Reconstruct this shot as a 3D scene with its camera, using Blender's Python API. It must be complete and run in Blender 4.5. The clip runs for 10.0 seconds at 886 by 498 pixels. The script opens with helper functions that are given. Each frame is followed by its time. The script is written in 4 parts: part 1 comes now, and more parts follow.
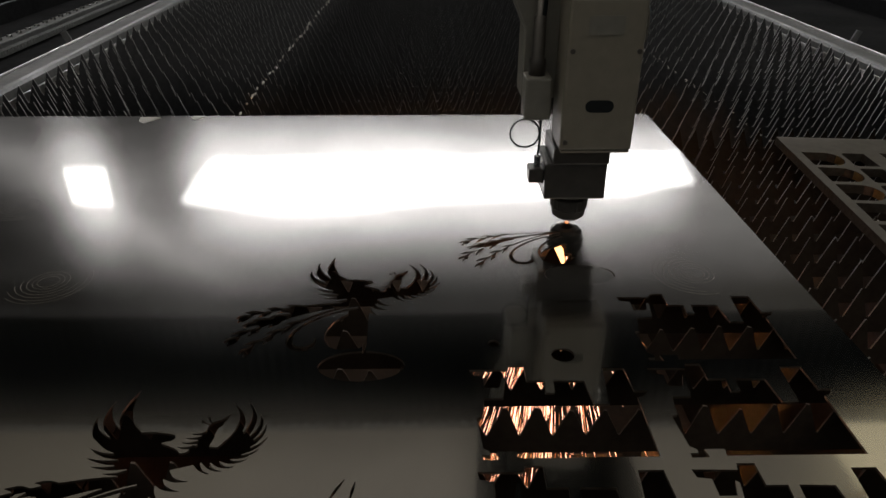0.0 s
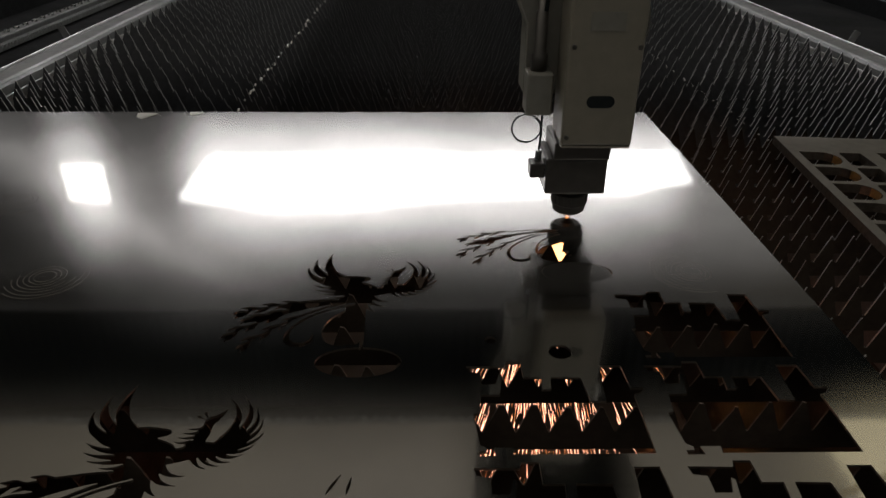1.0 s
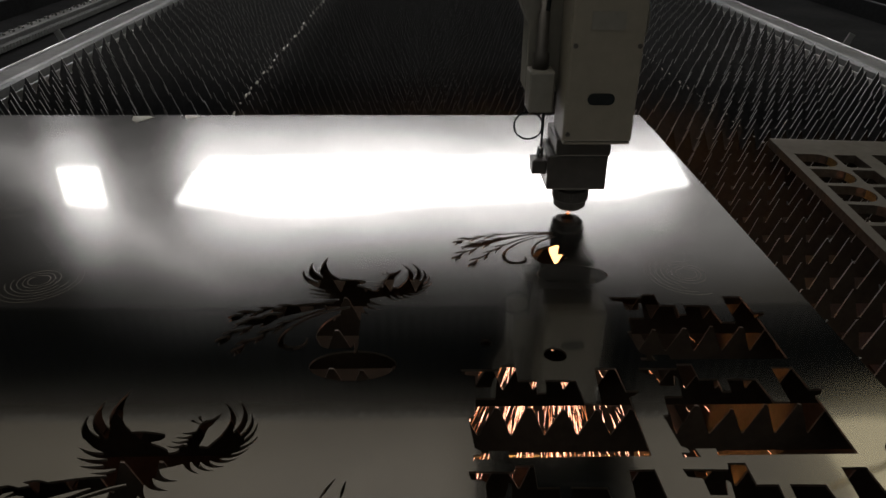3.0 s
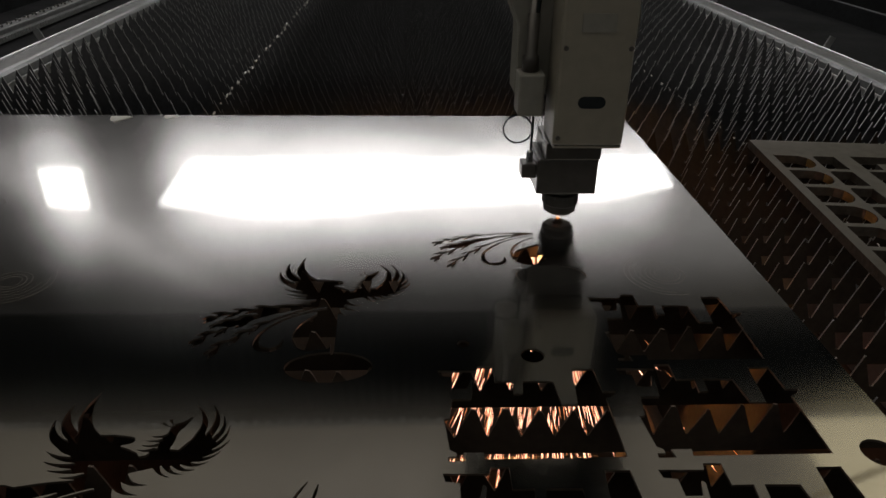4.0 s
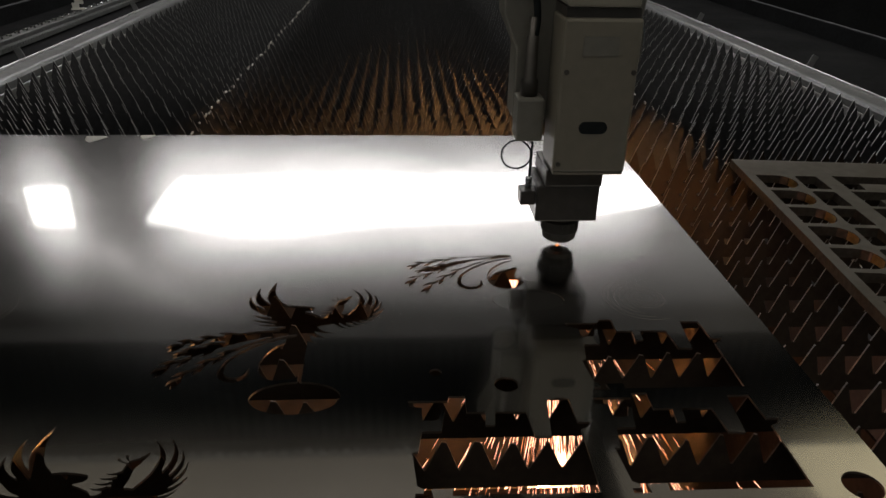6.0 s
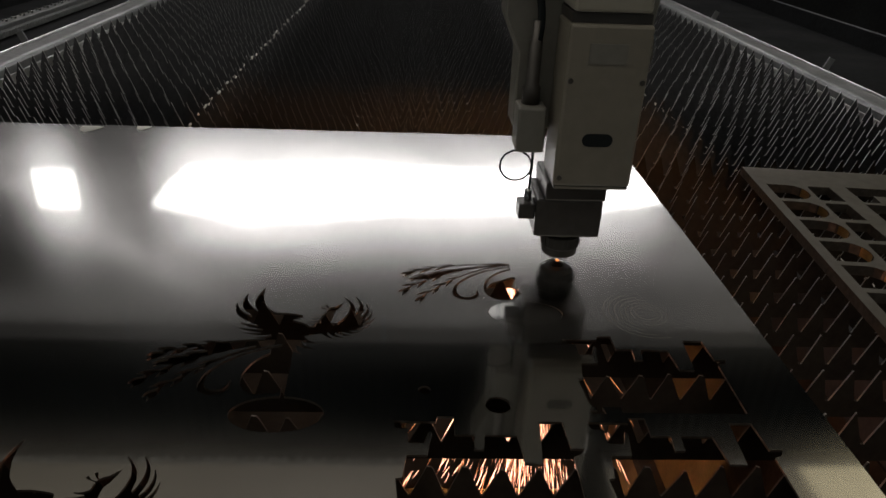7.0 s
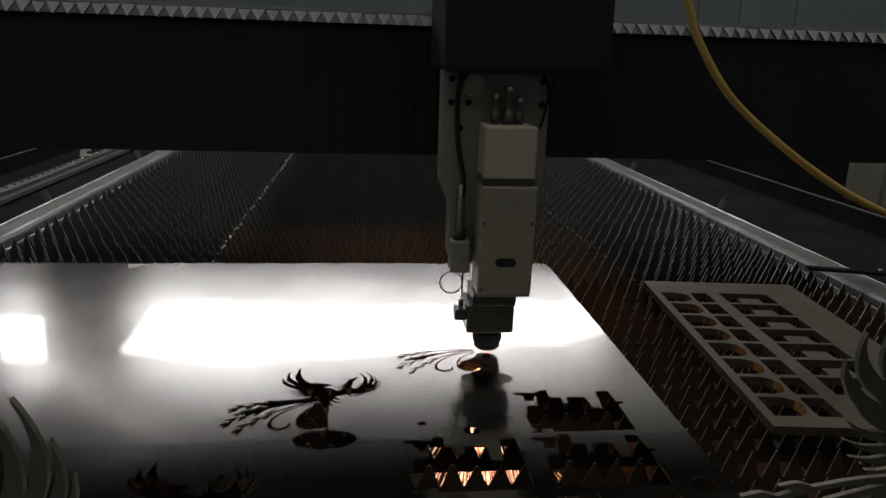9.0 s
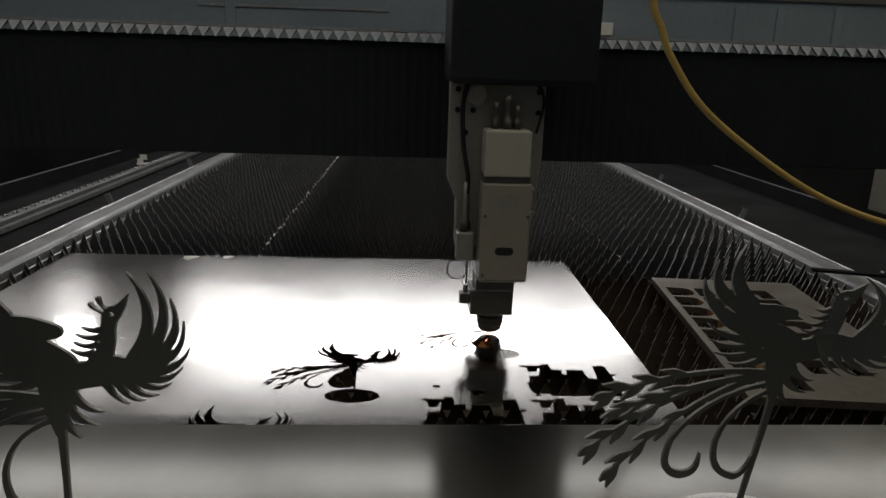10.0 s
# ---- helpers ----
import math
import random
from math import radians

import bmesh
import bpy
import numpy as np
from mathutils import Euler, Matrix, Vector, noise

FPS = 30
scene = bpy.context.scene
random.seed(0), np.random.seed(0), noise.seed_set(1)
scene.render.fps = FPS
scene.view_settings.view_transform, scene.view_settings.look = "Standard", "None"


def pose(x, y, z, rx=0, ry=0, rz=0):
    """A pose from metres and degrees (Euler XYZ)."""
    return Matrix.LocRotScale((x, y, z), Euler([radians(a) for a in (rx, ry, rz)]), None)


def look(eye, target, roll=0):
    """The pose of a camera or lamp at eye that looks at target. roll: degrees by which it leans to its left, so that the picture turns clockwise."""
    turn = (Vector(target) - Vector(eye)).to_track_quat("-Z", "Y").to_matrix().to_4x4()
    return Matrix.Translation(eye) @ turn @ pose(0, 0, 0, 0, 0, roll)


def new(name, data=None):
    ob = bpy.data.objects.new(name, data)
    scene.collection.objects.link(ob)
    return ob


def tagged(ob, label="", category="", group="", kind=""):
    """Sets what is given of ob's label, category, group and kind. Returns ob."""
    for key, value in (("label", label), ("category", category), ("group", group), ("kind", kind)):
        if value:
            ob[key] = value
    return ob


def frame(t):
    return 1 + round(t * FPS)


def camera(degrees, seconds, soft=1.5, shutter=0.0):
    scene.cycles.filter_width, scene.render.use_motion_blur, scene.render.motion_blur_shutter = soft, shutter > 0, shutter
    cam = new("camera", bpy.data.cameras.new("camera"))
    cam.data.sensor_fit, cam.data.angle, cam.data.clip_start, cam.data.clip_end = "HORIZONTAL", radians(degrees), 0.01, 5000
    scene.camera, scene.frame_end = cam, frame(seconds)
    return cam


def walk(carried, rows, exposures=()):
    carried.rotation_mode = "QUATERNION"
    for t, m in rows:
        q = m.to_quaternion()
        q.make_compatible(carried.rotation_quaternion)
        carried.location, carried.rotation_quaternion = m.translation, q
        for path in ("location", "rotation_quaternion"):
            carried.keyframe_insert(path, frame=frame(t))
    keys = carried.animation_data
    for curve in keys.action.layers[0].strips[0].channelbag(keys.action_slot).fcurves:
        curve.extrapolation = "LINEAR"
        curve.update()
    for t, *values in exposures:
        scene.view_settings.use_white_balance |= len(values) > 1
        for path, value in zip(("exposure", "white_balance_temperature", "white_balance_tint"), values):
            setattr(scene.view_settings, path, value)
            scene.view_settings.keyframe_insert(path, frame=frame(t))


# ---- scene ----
cam = camera(64.2, 10.0)
PATH = [
    (0, (-0.5, -1.581, 0.49), (-0.467, 0.185, -0.448), 0.1),
    (0.5, (-0.499, -1.583, 0.489), (-0.471, 0.182, -0.45), 0.2),
    (1, (-0.5, -1.582, 0.488), (-0.46, 0.182, -0.454), 0.5),
    (1.5, (-0.5, -1.582, 0.489), (-0.458, 0.182, -0.452), 0.6),
    (2, (-0.498, -1.581, 0.488), (-0.453, 0.183, -0.453), 0.5),
    (3.5, (-0.496, -1.581, 0.487), (-0.445, 0.188, -0.445), 0.5),
    (4, (-0.485, -1.577, 0.483), (-0.401, 0.192, -0.446), 1.0),
    (4.5, (-0.468, -1.561, 0.481), (-0.345, 0.22, -0.421), 1.6),
    (5, (-0.46, -1.56, 0.484), (-0.346, 0.231, -0.399), 1.2),
    (6.5, (-0.461, -1.538, 0.482), (-0.358, 0.245, -0.417), 1.3),
    (7, (-0.444, -1.511, 0.488), (-0.355, 0.266, -0.424), 2.4),
    (7.5, (-0.449, -1.557, 0.512), (-0.365, 0.252, -0.337), 1.3),
    (8, (-0.46, -1.643, 0.533), (-0.324, 0.201, -0.23), 2.3),
    (8.5, (-0.489, -1.773, 0.555), (-0.335, 0.106, -0.112), 2.2),
    (9, (-0.515, -1.917, 0.577), (-0.303, -0.001, 0.043), 1.9),
    (9.5, (-0.513, -2.018, 0.586), (-0.325, -0.087, 0.1), 1.6),
    (10, (-0.485, -2.106, 0.575), (-0.385, -0.171, 0.078), 1.8),
]
walk(cam, [(t, look(eye, target, roll)) for t, eye, target, roll in PATH], [(0, 0.0), (8.5, 0.0), (9.5, 0.17), (10, 0.36)])

# ---- world and lights ----
world = bpy.data.worlds.new("world")
scene.world = world
world.use_nodes = True
world.node_tree.nodes["Background"].inputs[0].default_value = (0.02, 0.022, 0.025, 1)
world.node_tree.nodes["Background"].inputs[1].default_value = 0.2

WINDOW_GLOW, ROOF_GLOW, SPARK_GLOW, PIT_WATTS, JET_GLOW = 6.5, 0.85, 5.5, 0.04, 1250.0

# the cutting flame under the sheet
flame = bpy.data.lights.new("cutting_flame", "POINT")
flame.energy, flame.color, flame.shadow_soft_size = PIT_WATTS, (1.0, 0.42, 0.1), 0.03
flame_ob = new("cutting_flame", flame)
flame_ob.location = (-0.26, -0.57, -0.11)


# ---- materials ----
def material(name, color, rough=0.5, metal=0.0, color2=None, grain=(6.0, 60.0), bump=0.0, rough_var=0.1,
             stretch=(1, 1, 1), spec=0.5, per_piece=0.0, dark_span=None):
    """A surface with two scales of variation in colour and roughness."""
    m = bpy.data.materials.new(name)
    m.use_nodes = True
    nt = m.node_tree
    b = nt.nodes["Principled BSDF"]
    b.inputs["Metallic"].default_value = metal
    b.inputs["Specular IOR Level"].default_value = spec
    tc = nt.nodes.new("ShaderNodeTexCoord")
    mp = nt.nodes.new("ShaderNodeMapping")
    mp.inputs["Scale"].default_value = stretch
    nt.links.new(tc.outputs["Object"], mp.inputs[0])
    n1 = nt.nodes.new("ShaderNodeTexNoise")
    n1.inputs["Scale"].default_value = grain[0]
    n1.inputs["Detail"].default_value = 5
    n2 = nt.nodes.new("ShaderNodeTexNoise")
    n2.inputs["Scale"].default_value = grain[1]
    n2.inputs["Detail"].default_value = 4
    nt.links.new(mp.outputs[0], n1.inputs["Vector"])
    nt.links.new(mp.outputs[0], n2.inputs["Vector"])
    add = nt.nodes.new("ShaderNodeMath")
    add.operation = "MULTIPLY_ADD"
    add.inputs[1].default_value = 0.45
    nt.links.new(n2.outputs[0], add.inputs[0])
    half = nt.nodes.new("ShaderNodeMath")
    half.operation = "MULTIPLY"
    half.inputs[1].default_value = 0.55
    nt.links.new(n1.outputs[0], half.inputs[0])
    nt.links.new(half.outputs[0], add.inputs[2])
    fac = add.outputs[0]
    if per_piece:
        info = nt.nodes.new("ShaderNodeObjectInfo")
        pm = nt.nodes.new("ShaderNodeMath")
        pm.operation = "MULTIPLY_ADD"
        pm.inputs[1].default_value = per_piece
        nt.links.new(info.outputs["Random"], pm.inputs[0])
        nt.links.new(fac, pm.inputs[2])
        fac = pm.outputs[0]
    ramp = nt.nodes.new("ShaderNodeValToRGB")
    ramp.color_ramp.elements[0].position = 0.32
    ramp.color_ramp.elements[1].position = 0.68
    ramp.color_ramp.elements[0].color = (*color, 1)
    ramp.color_ramp.elements[1].color = (*(color2 or [c * 0.75 for c in color]), 1)
    nt.links.new(fac, ramp.inputs[0])
    if dark_span:
        # darker over a stretch of x, with ragged ends
        sep = nt.nodes.new("ShaderNodeSeparateXYZ")
        nt.links.new(tc.outputs["Object"], sep.inputs[0])
        near = nt.nodes.new("ShaderNodeMath")
        near.operation = "SUBTRACT"
        near.inputs[1].default_value = 0.5 * (dark_span[0] + dark_span[1])
        away = nt.nodes.new("ShaderNodeMath")
        away.operation = "ABSOLUTE"
        rag = nt.nodes.new("ShaderNodeMath")
        rag.operation = "MULTIPLY_ADD"
        rag.inputs[1].default_value = 0.12
        tone = nt.nodes.new("ShaderNodeMapRange")
        half_w = 0.5 * (dark_span[1] - dark_span[0])
        tone.inputs[1].default_value, tone.inputs[2].default_value = half_w, half_w + 0.1
        tone.inputs[3].default_value, tone.inputs[4].default_value = dark_span[2], 1.0
        dim = nt.nodes.new("ShaderNodeVectorMath")
        dim.operation = "SCALE"
        nt.links.new(sep.outputs["X"], near.inputs[0])
        nt.links.new(near.outputs[0], away.inputs[0])
        nt.links.new(n1.outputs[0], rag.inputs[0])
        nt.links.new(away.outputs[0], rag.inputs[2])
        nt.links.new(rag.outputs[0], tone.inputs[0])
        nt.links.new(ramp.outputs[0], dim.inputs[0])
        nt.links.new(tone.outputs[0], dim.inputs["Scale"])
        nt.links.new(dim.outputs[0], b.inputs["Base Color"])
    else:
        nt.links.new(ramp.outputs[0], b.inputs["Base Color"])
    mr = nt.nodes.new("ShaderNodeMapRange")
    mr.inputs[1].default_value, mr.inputs[2].default_value = 0.3, 0.7
    mr.inputs[3].default_value, mr.inputs[4].default_value = max(0.02, rough - rough_var), min(1, rough + rough_var)
    nt.links.new(n1.outputs[0], mr.inputs[0])
    nt.links.new(mr.outputs[0], b.inputs["Roughness"])
    if bump:
        bp = nt.nodes.new("ShaderNodeBump")
        bp.inputs["Strength"].default_value = bump
        bp.inputs["Distance"].default_value = 0.002
        nt.links.new(n2.outputs[0], bp.inputs["Height"])
        nt.links.new(bp.outputs[0], b.inputs["Normal"])
    return m


def glow(name, color, strength):
    m = bpy.data.materials.new(name)
    m.use_nodes = True
    b = m.node_tree.nodes["Principled BSDF"]
    b.inputs["Base Color"].default_value = (*[0.08 * v for v in color], 1)
    b.inputs["Emission Color"].default_value = (*color, 1)
    b.inputs["Emission Strength"].default_value = strength
    return m


def rolled_steel(name, color, tight, wide, share, stain=0.25, lines=0.025):
    """Rolled sheet metal: a clear and a hazy reflection mixed, smudged, with faint rolling streaks and slow waves."""
    m = bpy.data.materials.new(name)
    m.use_nodes = True
    nt = m.node_tree
    nt.nodes.remove(nt.nodes["Principled BSDF"])
    out = nt.nodes["Material Output"]
    tc = nt.nodes.new("ShaderNodeTexCoord")

    def cloud(scale, detail, stretch=None):
        n = nt.nodes.new("ShaderNodeTexNoise")
        n.inputs["Scale"].default_value, n.inputs["Detail"].default_value = scale, detail
        if stretch:
            mp = nt.nodes.new("ShaderNodeMapping")
            mp.inputs["Scale"].default_value = stretch
            nt.links.new(tc.outputs["Object"], mp.inputs[0])
            nt.links.new(mp.outputs[0], n.inputs["Vector"])
        else:
            nt.links.new(tc.outputs["Object"], n.inputs["Vector"])
        return n.outputs[0]

    def spread(value, lo, hi):
        mr = nt.nodes.new("ShaderNodeMapRange")
        mr.inputs[1].default_value, mr.inputs[2].default_value = 0.3, 0.7
        mr.inputs[3].default_value, mr.inputs[4].default_value = lo, hi
        nt.links.new(value, mr.inputs[0])
        return mr.outputs[0]

    smudge, streak = cloud(3.5, 6), cloud(1.0, 3, (140, 3, 1))
    ramp = nt.nodes.new("ShaderNodeValToRGB")
    ramp.color_ramp.elements[0].position, ramp.color_ramp.elements[1].position = 0.3, 0.62
    ramp.color_ramp.elements[0].color = (*[v * (1 - stain) for v in color], 1)
    ramp.color_ramp.elements[1].color = (*color, 1)
    nt.links.new(smudge, ramp.inputs[0])
    bp = nt.nodes.new("ShaderNodeBump")
    bp.inputs["Strength"].default_value, bp.inputs["Distance"].default_value = 1.0, 0.002
    nt.links.new(cloud(2.2, 1), bp.inputs["Height"])
    lobes = []
    for r in (tight, wide):
        g = nt.nodes.new("ShaderNodeBsdfAnisotropic")
        g.distribution = "BECKMANN"
        nt.links.new(ramp.outputs[0], g.inputs["Color"])
        g.inputs["Roughness"].default_value = r
        nt.links.new(bp.outputs[0], g.inputs["Normal"])
        lobes.append(g)
    mix = nt.nodes.new("ShaderNodeMixShader")
    nt.links.new(spread(streak, share - lines, share + lines), mix.inputs[0])
    nt.links.new(lobes[0].outputs[0], mix.inputs[1])
    nt.links.new(lobes[1].outputs[0], mix.inputs[2])
    nt.links.new(mix.outputs[0], out.inputs["Surface"])
    return m


def cladding(name, strength):
    """Wall panels that glow most round the middle: window haze painted as emission, fading to the edges."""
    m = glow(name, (1.0, 0.97, 0.95), strength)
    nt = m.node_tree
    b = nt.nodes["Principled BSDF"]
    tc = nt.nodes.new("ShaderNodeTexCoord")
    sep = nt.nodes.new("ShaderNodeSeparateXYZ")
    nt.links.new(tc.outputs["Object"], sep.inputs[0])
    noise_node = nt.nodes.new("ShaderNodeTexNoise")
    noise_node.inputs["Scale"].default_value = 0.9
    nt.links.new(tc.outputs["Object"], noise_node.inputs["Vector"])
    value = None
    for axis, a, z in (("Z", 1.4, 2.1), ("Z", 3.65, 2.2), ("X", -7.0, -3.4), ("X", 6.0, 2.5)):
        mr = nt.nodes.new("ShaderNodeMapRange")
        mr.interpolation_type = "SMOOTHSTEP"
        mr.inputs[1].default_value, mr.inputs[2].default_value = a, z
        mr.inputs[3].default_value, mr.inputs[4].default_value = 0.0, 1.0
        nt.links.new(sep.outputs[axis], mr.inputs[0])
        if value is None:
            value = mr.outputs[0]
        else:
            mul = nt.nodes.new("ShaderNodeMath")
            mul.operation = "MULTIPLY"
            nt.links.new(value, mul.inputs[0])
            nt.links.new(mr.outputs[0], mul.inputs[1])
            value = mul.outputs[0]
    # a slanting light streak through the small window and a dark corner, painted into the glow
    def calc(kind, a, b):
        n = nt.nodes.new("ShaderNodeMath")
        n.operation = kind
        for k, v in enumerate((a, b)):
            if isinstance(v, float):
                n.inputs[k].default_value = v
            else:
                nt.links.new(v, n.inputs[k])
        return n.outputs[0]

    across = calc("SUBTRACT", calc("SUBTRACT", sep.outputs["Z"], calc("MULTIPLY", sep.outputs["X"], 0.75)), 5.5)
    across = calc("ADD", across, calc("MULTIPLY", noise_node.outputs[0], 0.3))

    def ramp_of(a, z, stops):
        mr = nt.nodes.new("ShaderNodeMapRange")
        mr.inputs[1].default_value, mr.inputs[2].default_value = a, z
        nt.links.new(across if z > a else sep.outputs["Z"], mr.inputs[0])
        r = nt.nodes.new("ShaderNodeValToRGB")
        r.color_ramp.interpolation = "B_SPLINE"
        while len(r.color_ramp.elements) < len(stops):
            r.color_ramp.elements.new(0.5)
        for e, (p, v) in zip(r.color_ramp.elements, stops):
            e.position, e.color = p, (v, v, v, 1)
        nt.links.new(mr.outputs[0], r.inputs[0])
        return r.outputs[0]

    value = calc("MULTIPLY", value, ramp_of(-2.0, 1.2, ((0.15, 1.0), (0.42, 0.55), (0.58, 1.0), (0.68, 0.6), (0.79, 0.03), (1.0, 0.0))))
    streak = ramp_of(-2.0, 1.2, ((0.0, 0.0), (0.46, 0.0), (0.56, 0.35), (0.635, 1.0), (0.71, 0.35), (0.8, 0.0)))
    value = calc("ADD", value, calc("MULTIPLY", calc("MULTIPLY", streak, 2.4), ramp_of(3.8, 1.6, ((0.0, 0.0), (0.13, 0.0), (0.28, 0.95), (0.6, 0.8), (1.0, 0.4)))))
    mottle = nt.nodes.new("ShaderNodeMapRange")
    mottle.inputs[1].default_value, mottle.inputs[2].default_value = 0.3, 0.7
    mottle.inputs[3].default_value, mottle.inputs[4].default_value = strength * 0.5, strength * 1.3
    nt.links.new(noise_node.outputs[0], mottle.inputs[0])
    mul = nt.nodes.new("ShaderNodeMath")
    mul.operation = "MULTIPLY"
    nt.links.new(value, mul.inputs[0])
    nt.links.new(mottle.outputs[0], mul.inputs[1])
    nt.links.new(mul.outputs[0], b.inputs["Emission Strength"])
    return m


M_SHEET = rolled_steel("rolled_steel_sheet", (0.63, 0.62, 0.61), 0.06, 0.2, 0.6)
M_TABLE = rolled_steel("table_steel", (0.57, 0.565, 0.55), 0.12, 0.3, 0.4, 0.5, 0.004)
M_PHOENIX = rolled_steel("ornament_steel", (0.2, 0.192, 0.172), 0.2, 0.42, 0.5)
M_PLATE = material("mill_scale_plate", (0.215, 0.198, 0.168), 0.42, 0.8, (0.14, 0.123, 0.1), (5, 50), 0.1)
M_SLAT = material("burnt_slat_steel", (0.105, 0.108, 0.114), 0.5, 0.4, (0.065, 0.065, 0.069), (8, 90), 0.3, per_piece=0.12, dark_span=(-0.92, -0.06, 0.5))
M_SLAG = material("slag_crusted_edge", (0.1, 0.075, 0.06), 0.55, 0.4, (0.05, 0.036, 0.03), (20, 150), 0.5)
M_SOOT = material("sooty_slat_steel", (0.066, 0.05, 0.038), 0.6, 0.2, (0.035, 0.026, 0.02), (8, 90), 0.3, spec=0.2)
M_RUST = material("flame_cut_edge", (0.24, 0.205, 0.17), 0.4, 0.8, (0.1, 0.085, 0.07), (12, 120), 0.4)
M_EDGE = material("bare_cut_edge", (0.68, 0.68, 0.68), 0.4, 1.0, (0.42, 0.41, 0.4), (15, 140), 0.2)
M_TOOTH = material("bare_tooth_edge", (0.68, 0.68, 0.68), 0.4, 1.0, (0.42, 0.41, 0.4), (15, 140), 0.2, dark_span=(-0.92, -0.06, 0.4))
M_RIM = material("ornament_cut_rim", (0.28, 0.27, 0.25), 0.45, 0.9, (0.15, 0.143, 0.135), (15, 140), 0.2)
M_DOT = material("slag_bead", (0.6, 0.59, 0.57), 0.55, 0.2, (0.4, 0.38, 0.35), (20, 120))
M_RAIL = material("grey_painted_rail", (0.22, 0.225, 0.23), 0.4, 0.3, (0.12, 0.125, 0.13), (4, 60), 0.1)
M_FRAME = material("dark_machine_paint", (0.022, 0.023, 0.025), 0.8, 0.0, (0.012, 0.012, 0.013), (3, 40), 0.3, spec=0.03)
M_PIT = material("rusty_pit", (0.06, 0.036, 0.022), 0.85, 0.1, (0.03, 0.02, 0.014), (5, 50), 0.5)
M_WHITE = material("white_enamel", (0.62, 0.61, 0.58), 0.4, 0.0, (0.5, 0.49, 0.46), (5, 60), 0.05)
M_PALE = material("pale_cover_paint", (0.275, 0.255, 0.208), 0.42, 0.0, (0.23, 0.213, 0.174), (4, 70), 0.05)
M_COVER = material("beige_cover_paint", (0.182, 0.163, 0.128), 0.42, 0.0, (0.145, 0.13, 0.103), (4, 70), 0.05)
M_GREY = material("grey_plate_paint", (0.178, 0.168, 0.142), 0.5, 0.1, (0.13, 0.123, 0.106), (6, 70), 0.08)
M_BLOCK = material("dark_anodised", (0.088, 0.08, 0.072), 0.4, 0.6, (0.06, 0.054, 0.048), (8, 80), 0.05)
M_BLACK = material("black_rubber", (0.012, 0.014, 0.0145), 0.85, 0.0, (0.018, 0.02, 0.021), (8, 90), 0.2, spec=0.04)
M_PLEAT = material("bellows_edge", (0.24, 0.25, 0.265), 0.5, 0.0, (0.12, 0.127, 0.135), (9, 80), 0.1)
M_GLINT = material("yellow_cut_glint", (0.9, 0.62, 0.26), 0.45, 0.6, (0.55, 0.32, 0.12), (30, 200))
M_CABLE = material("yellow_cable", (0.36, 0.24, 0.05), 0.5, 0.0, (0.27, 0.18, 0.04), (10, 90), 0.1)
M_CHROME = material("bright_steel", (0.6, 0.6, 0.6), 0.22, 1.0, (0.45, 0.45, 0.45), (20, 150))
M_WALL = material("grey_hall_wall", (0.17, 0.205, 0.235), 0.7, 0.0, (0.13, 0.16, 0.185), (1.2, 20), 0.2)
M_FLOOR = material("concrete_floor", (0.16, 0.155, 0.15), 0.6, 0.0, (0.1, 0.1, 0.1), (1.5, 25), 0.3)
M_ROOF = material("roof_sheet", (0.2, 0.2, 0.2), 0.6, 0.2, (0.15, 0.15, 0.15), (1, 20), 0.1)
# unseen roof strips added for fill; amber one placed from the sheet's yellow reflection
M_ROOF_FILL = glow("skylight", (1.0, 0.95, 0.85), ROOF_GLOW)
M_ROOF_DIM = glow("dim_roof_fill", (1.0, 0.88, 0.68), 0.1)
M_AMBER = glow("yellowed_skylight", (1.0, 0.87, 0.56), 0.7)
M_HAZE = cladding("wall_haze_glow", 0.33)
# added fill glow high on the wall, dim and bright panes
M_DIM_PANE = glow("dim_wall_fill", (1.0, 0.98, 0.94), 0.03)
M_HIGH_FILL = glow("high_wall_fill", (1.0, 0.98, 0.94), 1.1)
M_WINDOW = glow("bright_window", (1.0, 0.98, 0.97), WINDOW_GLOW)
M_SPARK = glow("hot_spark", (1.0, 0.43, 0.26), SPARK_GLOW)
M_PLUME = glow("white_hot_plume", (1.0, 0.6, 0.33), 6.0)
M_EMBER = glow("dull_ember", (1.0, 0.32, 0.12), 1.3)
M_JET = glow("pit_glow", (1.0, 0.47, 0.15), JET_GLOW)
M_KERF = glow("hot_kerf", (1.0, 0.45, 0.16), 4.0)
M_TIP = glow("hot_tip", (1.0, 0.3, 0.08), 3.0)


# ---- mesh helpers ----
def part(name, bm, mat, parent=None, label="", smooth=False):
    """Links a bmesh, or a mesh, as one object under a thing."""
    if isinstance(bm, bmesh.types.BMesh):
        me = bpy.data.meshes.new(name)
        bm.to_mesh(me)
        bm.free()
    else:
        me = bm
    if not me.materials:
        me.materials.append(mat)
    if smooth:
        for p in me.polygons:
            p.use_smooth = True
    ob = new(name, me)
    if parent:
        ob.parent = parent
    if label:
        ob["label"] = label
    return ob


def thing(name, at, label, category, group="", kind=""):
    ob = new(name)
    ob.location = at
    return tagged(ob, label, category, group, kind)


